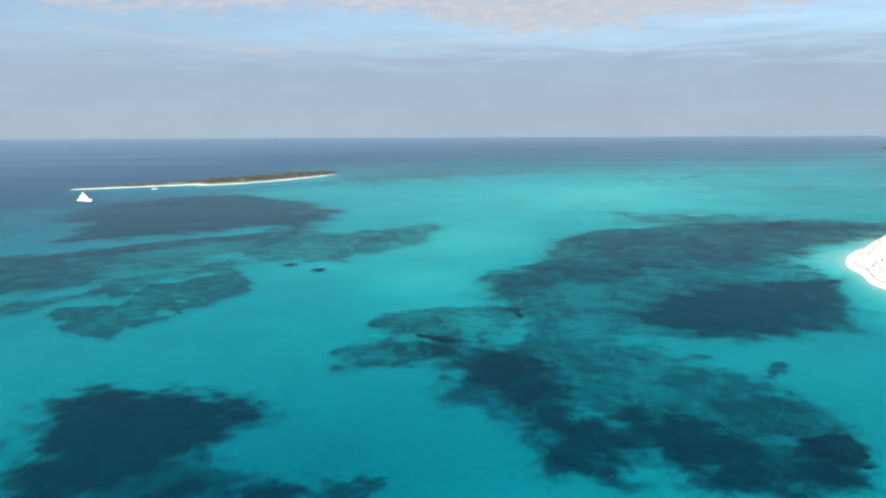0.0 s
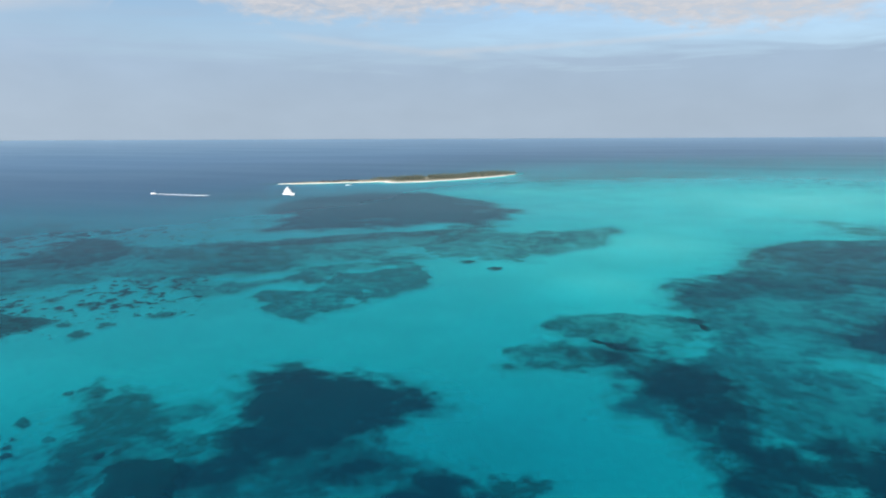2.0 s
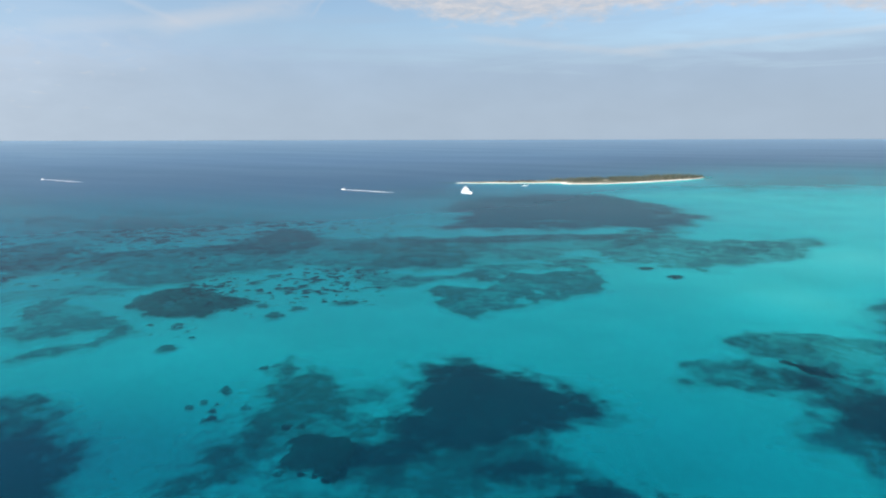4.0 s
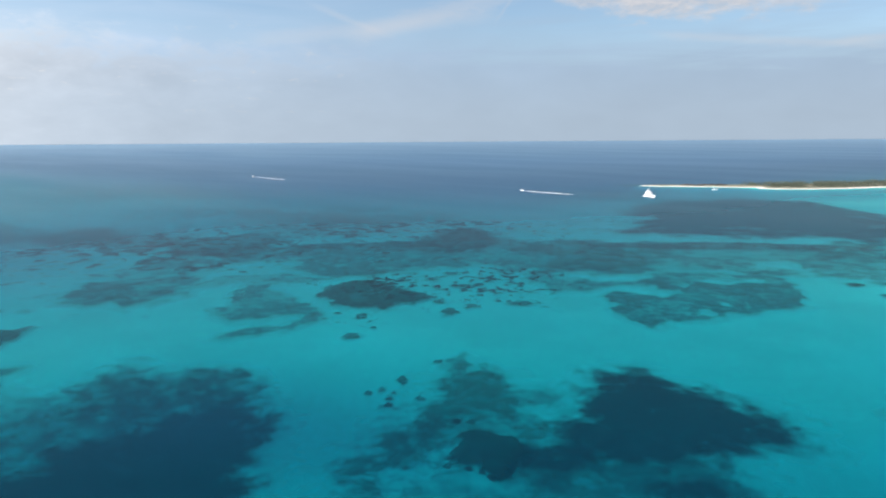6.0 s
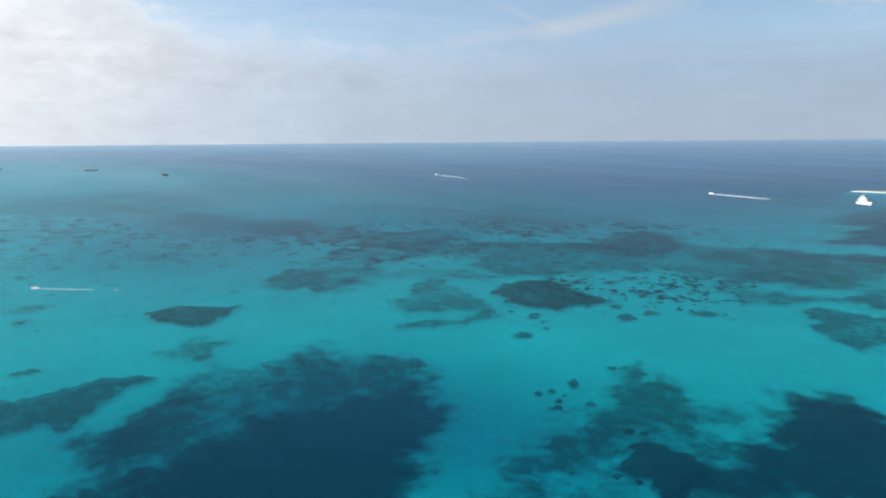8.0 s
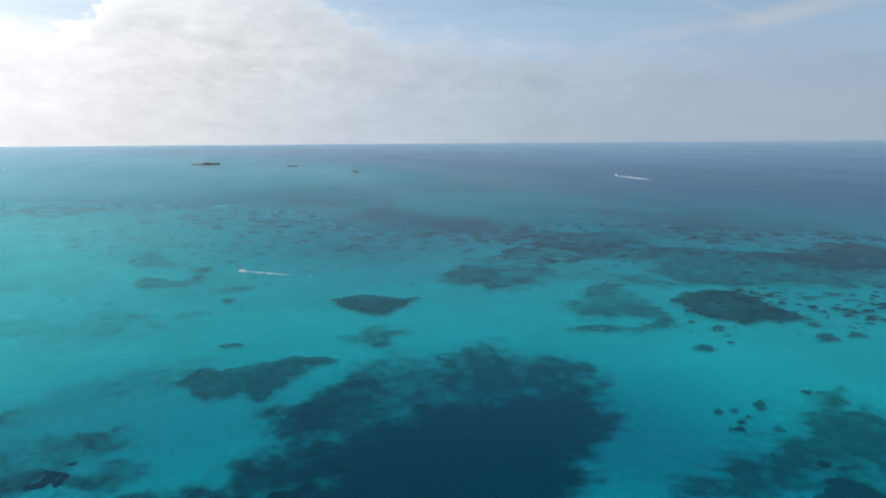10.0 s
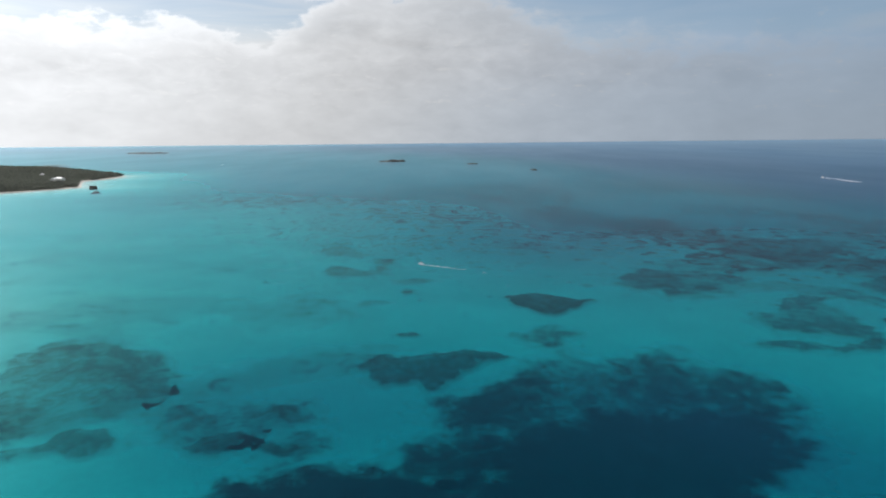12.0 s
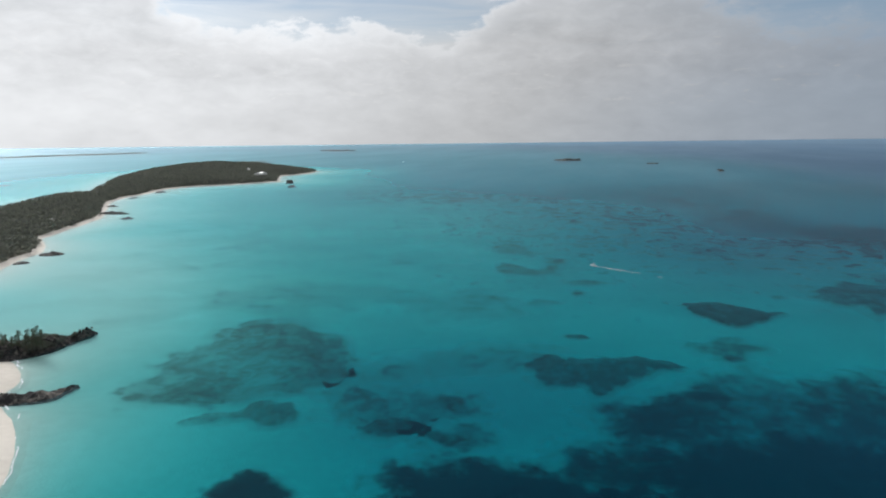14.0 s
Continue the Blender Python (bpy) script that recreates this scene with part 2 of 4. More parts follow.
# ---- shapes from noise ----
def hash2(i, j, seed):
    h = (i * 374761393 + j * 668265263 + seed * 1442695041) & 0xFFFFFFFF
    h = ((h ^ (h >> 13)) * 1274126177) & 0xFFFFFFFF
    return ((h ^ (h >> 16)) & 0xFFFF) / 65535.0


def value_noise(x, y, seed):
    i, j = np.floor(x).astype(np.int64), np.floor(y).astype(np.int64)
    u, v = x - i, y - j
    u, v = u * u * (3 - 2 * u), v * v * (3 - 2 * v)
    a, b, c, d = (hash2(i + p, j + q, seed) for p, q in ((0, 0), (1, 0), (0, 1), (1, 1)))
    return (a * (1 - u) + b * u) * (1 - v) + (c * (1 - u) + d * u) * v


def fbm(x, y, seed, size, octaves=4):
    """Noise from -1 to 1 with its largest forms about size metres wide."""
    s, amp, tot = 0.0, 1.0, 0.0
    for k in range(octaves):
        s = s + amp * value_noise(x / size + 17.3 * k, y / size - 9.1 * k, seed + k)
        tot += amp
        amp, size = amp * 0.55, size * 0.5
    return 2 * s / tot - 1


def inside(x, y, plan):
    """How far, in metres, a place lies inside a closed outline; negative outside."""
    best = np.full(x.shape, 1e12)
    odd = np.zeros(x.shape, bool)
    for (ax, ay), (bx, by) in zip(plan, plan[1:] + plan[:1]):
        ex, ey = bx - ax, by - ay
        t = np.clip(((x - ax) * ex + (y - ay) * ey) / (ex * ex + ey * ey + 1e-9), 0, 1)
        best = np.minimum(best, (x - ax - t * ex) ** 2 + (y - ay - t * ey) ** 2)
        if ey:
            odd ^= ((ay > y) != (by > y)) & (x < (y - ay) * ex / ey + ax)
    return np.where(odd, 1, -1) * np.sqrt(best)


def outline(x, y, lobes, seed, gaps=(), rough=0.3):
    """About how far, in metres, a place lies inside a closed outline, or the union of some oval lobes (less its gaps), with a ragged rim."""
    if len(lobes[0]) == 2:
        wx, wy = x + 60 * rough * fbm(x, y, seed, 90.0, 5), y + 60 * rough * fbm(x, y, seed + 50, 90.0, 5)
        return inside(wx, wy, lobes)
    size = float(np.mean([min(l[2], l[3]) for l in lobes]))
    wx = x + rough * size * (fbm(x, y, seed, size * 1.6, 4))
    wy = y + rough * size * (fbm(x, y, seed + 50, size * 1.6, 4))

    def oval(l):
        c, s = math.cos(radians(l[4])), math.sin(radians(l[4]))
        dx, dy = wx - l[0], wy - l[1]
        r = np.hypot(dx, dy) + 1e-6
        q = np.hypot((dx * c + dy * s) / l[2], (-dx * s + dy * c) / l[3]) + 1e-6
        return (1 - q) * r / q

    k = 0.12 * size
    d = k * np.log(sum(np.exp(np.clip(oval(l) / k, -60, 60)) for l in lobes))
    d = d + 0.5 * rough * size * fbm(x, y, seed + 90, size * 0.8, 4)
    for g in gaps:
        d = np.minimum(d, -oval(g))
    return d


def sheet_mesh(name, xs, ys, zs, keep, mat, **fields):
    """A mesh of the kept squares of a grid, with named float fields on its points."""
    n, m = xs.shape
    idx = np.arange(n * m).reshape(n, m)
    quads = np.stack([idx[:-1, :-1], idx[1:, :-1], idx[1:, 1:], idx[:-1, 1:]], -1).reshape(-1, 4)
    quads = quads[keep.ravel()]
    used = np.unique(quads)
    back = np.zeros(n * m, np.int64)
    back[used] = np.arange(len(used))
    pts = np.stack([xs.ravel(), ys.ravel(), zs.ravel()], -1)[used]
    return quick_mesh(name, pts, back[quads], mat, **{k: v.ravel()[used] for k, v in fields.items()})


def quick_mesh(name, pts, faces, mat, smooth=True, **fields):
    me = bpy.data.meshes.new(name)
    k = faces.shape[1]
    me.vertices.add(len(pts))
    me.vertices.foreach_set("co", np.asarray(pts, np.float32).ravel())
    me.loops.add(faces.size)
    me.loops.foreach_set("vertex_index", faces.astype(np.int32).ravel())
    me.polygons.add(len(faces))
    me.polygons.foreach_set("loop_start", np.arange(0, faces.size, k, dtype=np.int32))
    me.polygons.foreach_set("use_smooth", np.full(len(faces), smooth))
    me.update(calc_edges=True)
    for key, v in fields.items():
        me.attributes.new(key, "FLOAT", "POINT").data.foreach_set("value", np.asarray(v, np.float32))
    me.materials.append(mat)
    return me


# ---- the lie of the land ----
CAY_GREEN = [(-263.5, 1092.3, 136, 32.3, -123), (-328.6, 1023, 64.4, 22.7, -144)]
HEADLAND = [(-1377, -604), (-1297, -596), (-1223, -616), (-1076, -545), (-1008, -589), (-957, -638), (-912, -648), (-846, -628), (-779, -614), (-703, -582), (-637, -533), (-570, -483), (-504, -463), (-443, -439), (-418, -406), (-395, -386), (-369, -378), (-336, -361), (-296, -343), (-550, -624), (-624, -660), (-689, -690), (-759, -718), (-798, -699), (-932, -785), (-1068, -872), (-1248, -963), (-1439, -971), (-1653, -1020), (-1523, -856), (-1466, -737), (-1390, -638)]
HEAD_SPITS = [(-610, -502, 16.5, 5, 116), (-577, -460, 6.8, 5, 140), (-674, -557, 9.1, 5, 140), (-721, -602, 8.3, 5, 154), (-772, -603, 8.2, 5, 169), (-856, -623, 9.9, 5, 166), (-388, -372, 8.6, 5, 115), (-357, -366, 5.1, 5, 122)]
NEAR_SHORE = [(-179.9, -216.9, 35.2, 16.3, -116), (-140.1, -171.6, 47.4, 12.3, -129)]
ROCK_A = [(-205.9, -211.9, 16.7, 9.2, 163), (-216.7, -205.8, 10.3, 3.2, 179), (-225.2, -204.7, 7.9, 1.9, -180), (-197.2, -226.8, 19.5, 13, -80)]
ROCK_B = [(-165.1, -174.8, 10.8, 5.3, -61), (-171.6, -168.8, 4.9, 2.7, 159), (-175.9, -167.2, 3.4, 1.2, 172), (-160.6, -183.1, 8.8, 4.1, -92)]
SAND_POINT = [(254.4, 402.3, 44.9, 10.3, -123), (272.4, 406.6, 94.5, 16.8, -124), (327.4, 440.2, 169.4, 36.8, -128)]
ISLAND = [(-270, 1084.8, 145.7, 40.3, -121), (-354.1, 995.2, 125.4, 20, -146), (-441.8, 931.7, 58.3, 10.8, -146)]
CAY_ROCKS = [(-410.7, 955.1, 31.5, 10.9, -145), (-432.2, 939.9, 17.3, 8.7, -144)]
BEDS = []


def bed(x, y, a, b, turn, rise):
    BEDS.append((x, y, a, b, turn, rise))


bed(2.8, 283.7, 33.3, 23.7, 180, -1.2)
# a shoal added to brighten the water, standing in for veiling glare
bed(-514, -147.8, 218.1, 114.5, -152, -1.2)
bed(200.8, 834, 306.7, 249.6, -135, -2.7)
bed(26.7, 491.9, 117.6, 64.1, -94, -1.2)
bed(-9.3, 352.5, 49.3, 32.6, 135, -1.2)
bed(-255.2, 837.2, 179.3, 90.2, -158, -1.5)
bed(-291, 239.6, 43.9, 19, 141, -0.6)
bed(-712.6, -213.1, 302.3, 210.9, -140, -1.4)
bed(-313.8, -246.1, 159.1, 66.1, -137, -2.2)
bed(-18.9, 167.8, 49.9, 39.5, 169, 1.4)
bed(-153.6, 90.4, 42.3, 36.4, 177, 1.3)
bed(-124.2, 103.4, 89.9, 23.2, -160, 1.2)
bed(-182.2, 59.4, 51.3, 35, -54, 2.6)
# floor sunk here to darken the water in place of lens vignetting
bed(-196.8, -37.1, 71.6, 46.6, -77, 2.0)
bed(-90, 420, 150, 120, 0, -0.9)
bed(-150, 112, 45, 40, 0, 1.1)
bed(-60, 150, 60, 40, 0, 0.6)
bed(-525.7, 88.9, 157.3, 103.3, 153, 2.0)


def water_depth(x, y):
    r = np.hypot(x, y)
    az = np.degrees(np.arctan2(-x, y))
    d = np.full_like(x, 4.6)
    # the ocean side, beyond the bank
    edge = np.interp(az, [-180, -60, -33, -10, 8, 20, 40, 60, 75, 90, 105, 180], [4000, 3200, 2300, 1600, 1250, 900, 780, 920, 1400, 2600, 4000, 4000])
    d = d + 26.0 * np.clip((r / edge - 0.8) / 1.6, 0, 1) ** 1.2
    # the bank slopes down to the open sea
    t = np.clip((r - 250) / 450, 0, 1)
    d = d + np.interp(az, [8, 22, 40, 60, 80, 100, 125], [0, 2.2, 4.0, 4.2, 3.2, 2.0, 0]) * t * t * (3 - 2 * t)
    for bx, by, a, b, turn, rise in BEDS:
        c, s = math.cos(radians(turn)), math.sin(radians(turn))
        q = ((x - bx) * c + (y - by) * s) ** 2 / a ** 2 + (-(x - bx) * s + (y - by) * c) ** 2 / b ** 2
        d = d + rise * np.exp(-q)
    d = d + 0.35 * fbm(x, y, 77, 160.0, 4) + 0.2 * fbm(x, y, 78, 45.0, 3)
    d = np.maximum(d, 1.2)
    for shore, reach, rough in ((HEADLAND, 260.0, 0.12), (NEAR_SHORE, 120.0, 0.12), (SAND_POINT, 75.0, 0.04), (ISLAND, 50.0, 0.12)):
        away = -outline(x, y, shore, 5, rough=rough)
        d = d * np.clip((away + 6) / reach, 0.02, 1) ** 0.8
    return d


def depth_below(xs, ys):
    """The sea floor's height over a level grid, worked out on every fourth line of it and drawn straight between."""
    n, m = xs.shape
    i, j = (np.unique(np.append(np.arange(0, k, 4), k - 1)) for k in (n, m))
    d = -water_depth(xs[np.ix_(i, j)], ys[np.ix_(i, j)])
    d = np.stack([np.interp(np.arange(m), j, row) for row in d])
    return np.stack([np.interp(np.arange(n), i, col) for col in d.T], 1)


def round_sheet(rings, spokes, near, far):
    r = np.concatenate([[0.0, near * 0.5], np.geomspace(near, far, rings)])
    a = np.linspace(0, 2 * math.pi, spokes + 1)
    rr, aa = np.meshgrid(r, a, indexing="ij")
    return rr * np.cos(aa), rr * np.sin(aa)


gx, gy = round_sheet(230, 700, 60.0, 9000.0)
gd = water_depth(gx, gy)
all_of = np.ones((gx.shape[0] - 1, gx.shape[1] - 1), bool)
seabed = tagged(new("ground", sheet_mesh("ground", gx, gy, -gd, all_of, M_SEABED)), "pale sandy sea floor under clear shallow water", "seabed", kind="structure")
water = tagged(new("water", sheet_mesh("water", gx, gy, gx * 0, all_of, M_WATER, depth=gd)), "clear turquoise sea with small ripples over sand", "sea", kind="structure")

# ---- reefs and seagrass ----
REEF_TAGS = {
    "grass": ("seagrass_bed", "dark blue-green seagrass bed on pale sand under water", "seagrass", 0.45),
    "meadow": ("seagrass_meadow", "broad blue-grey seagrass meadow of uneven density on sand", "seagrass", 0.22),
    "thin": ("sparse_seagrass", "thin greenish growth scattered over sand under water", "seagrass", 0.08),
    "coral": ("coral_reef", "dark brown ragged coral patch on pale sand under water", "reef", 1.0),
    "flat": ("reef_flat", "mottled grey-green reef flat below shallow water", "reef", 0.3),
    "ridge": ("reef_ridge", "grey-brown old reef ridge of broken growth under water", "reef", 0.4),
    "tan": ("pale_reef", "pale tan coral patch on sand under shallow water", "reef", 0.5),
}


def grown(kind, seed, xs, ys, cover, dense, span):
    """The sheet of growth over the sea floor where its cover says so."""
    name, label, category, tall = REEF_TAGS[kind]
    rise = np.clip((cover - 0.15) / 0.65, 0, 1)
    rise = (0.3 if span < 1 else 1.0) * tall * rise * rise * (3 - 2 * rise) * (0.9 + 0.3 * fbm(xs, ys, seed + 7, 9.0, 3))
    rim = np.clip((cover + 0.3) / 0.3, 0, 1)
    zs = depth_below(xs, ys) - 0.3 + (0.62 + 0.0015 * (seed % 97)) * rim + rise
    zs = np.minimum(zs, -0.15)
    near = np.maximum.reduce([cover[:-1, :-1], cover[1:, :-1], cover[:-1, 1:], cover[1:, 1:]])
    ob = new(name, sheet_mesh(name, xs, ys, zs, near > -0.3, M_REEF[kind], cover=cover, dense=np.full_like(xs, dense), span=np.full_like(xs, span)))
    return tagged(ob, label, category, kind="" if kind == "coral" else "stuff")


THICK = {"grass": 0.92, "meadow": 0.86, "thin": 0.95, "coral": 0.8, "flat": 0.82, "ridge": 0.88, "tan": 0.9}
RAGGED = {"grass": 0.5, "meadow": 0.7, "thin": 0.9, "coral": 0.9, "flat": 0.9, "ridge": 1.0, "tan": 1.0}


def reef(kind, seed, plan, dense, soft, gaps=()):
    """One bed, from the rough outline that it has on the sea floor; soft is how many metres its rim takes to thin out."""
    L = np.array(plan, float)
    near = np.hypot(L[:, 0], L[:, 1]).min()
    soft = soft * max(1.0, near / 300)
    (x0, y0), (x1, y1) = L.min(0), L.max(0)
    size = min(x1 - x0, y1 - y0)
    pad = 2.2 * soft + 0.06 * size
    cell = max(0.6, 0.0045 * near, math.sqrt((x1 - x0 + 2 * pad) * (y1 - y0 + 2 * pad) / 60000))
    nx, ny = (int((b - a + 2 * pad) / cell) + 2 for a, b in ((x0, x1), (y0, y1)))
    xs, ys = np.meshgrid(np.linspace(x0 - pad, x1 + pad, nx), np.linspace(y0 - pad, y1 + pad, ny), indexing="ij")
    ragged = min(0.06 * size + 0.6 * soft, 3.0 * soft)
    wide = max(3.5 * ragged, 6.0)
    wx = xs + ragged * fbm(xs, ys, seed, wide, 5)
    wy = ys + ragged * fbm(xs, ys, seed + 50, wide, 5)
    d = inside(wx, wy, plan)
    for gap in gaps:
        d = np.minimum(d, -inside(wx, wy, gap))
    dense = dense * THICK[kind]
    return grown(kind, seed, xs, ys, np.clip(0.5 + 0.5 * d / soft + RAGGED[kind] * fbm(xs, ys, seed + 3, max(4.0, 0.035 * near), 5), -1.5, 2.0), dense, max(1.0, near / 250))


def coral_knoll(x, y, wide, deep, seed, dense):
    """A small knoll of coral, wide across and deep along the line out to sea."""
    reach = 2.2 * max(wide, deep)
    xs, ys = np.meshgrid(np.linspace(x - reach, x + reach, 26), np.linspace(y - reach, y + reach, 26), indexing="ij")
    r = math.hypot(x, y)
    out, side = ((xs - x) * x + (ys - y) * y) / r, ((ys - y) * x - (xs - x) * y) / r
    q = np.hypot(out / deep, side / wide) + 0.8 * fbm(xs, ys, seed, 0.9 * wide, 5)
    ob = grown("coral", seed, xs, ys, np.clip(0.5 + 1.4 * (1 - q), -1.5, 1.5), dense, 0.5)
    ob.name = "coral_knoll"
    return tagged(ob, "small dark coral knoll alone on pale sand under water", "coral", "small coral knolls")


def fragments(seed, lobes, thr, dense=0.8):
    """Many broken bits of reef over a stretch of sand."""
    L = np.array(lobes)
    reach = L[:, 2:4].max(1)
    x0, x1, y0, y1 = (L[:, 0] - reach).min(), (L[:, 0] + reach).max(), (L[:, 1] - reach).min(), (L[:, 1] + reach).max()
    far = math.hypot(L[:, 0].mean(), L[:, 1].mean())
    cell = min(max(0.0034 * far, 0.8), 7.0)
    nx, ny = (min(600, int((b - a) * 1.2 / cell) + 2) for a, b in ((x0, x1), (y0, y1)))
    xs, ys = np.meshgrid(np.linspace(x0 - 0.1 * (x1 - x0), x1 + 0.1 * (x1 - x0), nx), np.linspace(y0 - 0.1 * (y1 - y0), y1 + 0.1 * (y1 - y0), ny), indexing="ij")
    small = float(np.mean(np.minimum(L[:, 2], L[:, 3])))
    d = outline(xs, ys, lobes, seed, (), 0.8)
    piece = min(max(0.010 * far, 3.0), 14.0)
    cover = np.clip(0.5 + 4.5 * (fbm(xs, ys, seed + 31, piece, 4) - thr - 0.35 * np.clip(1 - d / small, 0, 1.5)), -1.5, 1.4)
    ob = grown("ridge", seed, xs, ys, cover, dense, 1.0)
    ob.name = "reef_fragments"
    return tagged(ob, "many small dark coral pieces scattered over sand under water", "reef")


reef("meadow", 101, [(27, 376), (57, 410), (70, 469), (99, 523), (188, 569), (247, 574), (332, 607), (374, 571), (382, 533), (333, 463), (301, 487), (245, 454), (221, 407), (211, 368), (186, 304), (170, 281), (149, 269), (106, 265), (75, 264), (87, 242), (92, 226), (101, 221), (110, 216), (117, 204), (116, 186), (115, 171), (101, 157), (98, 146), (90, 152), (80, 146), (66, 144), (58, 157), (30, 158), (30, 180), (20, 196), (12, 210), (29, 249), (35, 296), (27, 322)], 0.62, 7, gaps=[[(41, 198), (46, 197), (51, 189), (51, 184), (43, 186), (40, 188)], [(79, 186), (81, 182), (85, 176), (79, 174), (77, 179)]])
reef("meadow", 102, [(57, 407), (93, 518), (133, 539), (240, 558), (323, 589), (363, 555), (341, 499), (260, 465), (235, 440), (202, 431), (145, 415), (104, 389), (66, 361), (50, 338), (28, 316), (29, 361)], 0.6, 12)
reef("meadow", 103, [(111, 331), (148, 352), (189, 362), (206, 355), (185, 304), (168, 280), (142, 268), (118, 266), (98, 276), (87, 296)], 0.8, 8)
reef("flat", 104, [(41, 209), (50, 225), (67, 230), (85, 236), (99, 221), (76, 209), (68, 196), (57, 189), (43, 195)], 0.34, 5)
reef("grass", 105, [(-14, 255), (-6, 260), (12, 256), (25, 249), (36, 236), (43, 230), (41, 209), (37, 196), (41, 183), (50, 181), (55, 187), (69, 189), (73, 183), (78, 178), (84, 175), (101, 174), (100, 166), (90, 157), (81, 147), (73, 146), (67, 149), (61, 151), (63, 160), (57, 163), (48, 163), (42, 157), (42, 152), (34, 154), (26, 157), (30, 167), (29, 177), (24, 187), (17, 204), (10, 210), (3, 224)], 0.8, 9)
reef("flat", 106, [(84, 198), (90, 201), (110, 204), (114, 195), (113, 179), (114, 169), (103, 162), (100, 169), (95, 176), (85, 178), (82, 185)], 0.64, 3)
reef("thin", 107, [(100, 169), (114, 169), (102, 157), (99, 147), (89, 152), (94, 162)], 0.6, 4)
reef("thin", 108, [(90, 239), (95, 243), (99, 239), (93, 236)], 0.6, 3)
reef("thin", 109, [(108, 220), (113, 227), (121, 234), (121, 230), (114, 223), (110, 218)], 0.6, 2)
reef("flat", 110, [(-31, 280), (-24, 297), (-12, 302), (4, 306), (20, 311), (33, 306), (34, 287), (30, 271), (21, 262), (8, 260), (-10, 268), (-20, 271)], 0.53, 4)
reef("ridge", 111, [(-31, 280), (-24, 297), (-12, 304), (12, 310), (31, 307), (34, 289), (30, 296), (11, 300), (-1, 295), (-1, 279), (10, 266), (21, 263), (8, 260), (-10, 268), (-22, 272)], 0.47, 3)
reef("thin", 112, [(-39, 228), (-34, 237), (-39, 246), (-28, 257), (-19, 262), (-4, 254), (-8, 237), (-17, 231), (-29, 230)], 0.6, 5)
reef("thin", 113, [(-166, 1088), (-115, 1341), (-29, 1449), (137, 1325), (-23, 1167), (-88, 1019)], 0.45, 20)
reef("thin", 114, [(144, 653), (291, 628), (255, 581), (158, 601)], 0.5, 12)
reef("meadow", 115, [(362, 960), (510, 972), (563, 867), (389, 570), (342, 607), (363, 733), (331, 806)], 0.3, 30)
reef("meadow", 116, [(238, 1991), (886, 2094), (1100, 1710), (871, 1350), (631, 1488), (277, 1560)], 0.5, 60)
reef("thin", 117, [(-139, 108), (-147, 120), (-145, 130), (-147, 146), (-157, 156), (-162, 173), (-146, 173), (-133, 167), (-123, 174), (-120, 164), (-124, 155), (-112, 150), (-105, 158), (-99, 136), (-107, 126), (-118, 121), (-130, 109)], 0.62, 7)
reef("grass", 118, [(-139, 118), (-140, 125), (-136, 132), (-129, 128), (-130, 118)], 0.45, 8)
reef("thin", 119, [(-127, 98), (-126, 103), (-110, 98), (-107, 88), (-118, 78), (-124, 90)], 0.6, 6)
reef("thin", 120, [(-118, 105), (-112, 119), (-103, 115), (-101, 105), (-110, 97)], 0.4, 6)
reef("grass", 121, [(-98, 116), (-100, 137), (-75, 159), (-64, 165), (-54, 156), (-45, 153), (-42, 143), (-86, 105)], 0.6, 9)
reef("grass", 122, [(-114, 183), (-118, 202), (-116, 209), (-95, 211), (-79, 207), (-63, 202), (-57, 197), (-50, 194), (-51, 188), (-61, 185), (-64, 174), (-66, 165), (-74, 156), (-86, 148), (-97, 138), (-105, 136), (-106, 150), (-106, 163)], 0.9, 8)
reef("grass", 123, [(-71, 142), (-69, 148), (-60, 156), (-57, 153), (-60, 143), (-68, 139)], 0.8, 4)
reef("grass", 124, [(-48, 147), (-43, 153), (-33, 148), (-29, 144), (-30, 135), (-47, 135)], 0.95, 7)
reef("thin", 125, [(-32, 147), (-25, 151), (-17, 151), (-19, 144), (-29, 140)], 0.7, 5)
reef("coral", 126, [(-120, 124), (-124, 133), (-120, 140), (-112, 140), (-104, 136), (-103, 130), (-102, 123), (-109, 123), (-115, 122)], 1.0, 1.6)
reef("meadow", 127, [(-307, 518), (-314, 593), (-369, 683), (-383, 795), (-343, 874), (-269, 865), (-195, 798), (-153, 754), (-103, 682), (-111, 633), (-115, 592), (-141, 585), (-173, 591), (-203, 559), (-240, 542)], 0.85, 9)
reef("meadow", 128, [(-572, 751), (-574, 898), (-482, 889), (-429, 808), (-487, 763)], 0.5, 25)
reef("thin", 129, [(-285, 431), (-260, 472), (-201, 494), (-160, 524), (-134, 565), (-107, 571), (-116, 523), (-141, 473), (-159, 414), (-178, 394), (-206, 365), (-227, 340), (-252, 343), (-304, 417)], 0.5, 8)
reef("flat", 130, [(-317, 445), (-265, 461), (-237, 483), (-205, 504), (-165, 541), (-131, 549), (-156, 510), (-195, 479), (-227, 462), (-255, 442), (-302, 424)], 0.64, 4)
reef("ridge", 131, [(-247, 331), (-223, 333), (-204, 331), (-192, 338), (-189, 368), (-170, 382), (-154, 401), (-139, 428), (-128, 441), (-127, 414), (-147, 382), (-164, 367), (-169, 347), (-166, 332), (-188, 333), (-189, 324), (-192, 309), (-198, 295), (-217, 300)], 0.59, 4)
reef("flat", 132, [(-138, 448), (-143, 510), (-122, 552), (-82, 528), (-48, 550), (-7, 581), (3, 568), (-14, 526), (-17, 471), (-33, 460), (-54, 440), (-69, 420), (-96, 429), (-126, 434)], 0.61, 5)
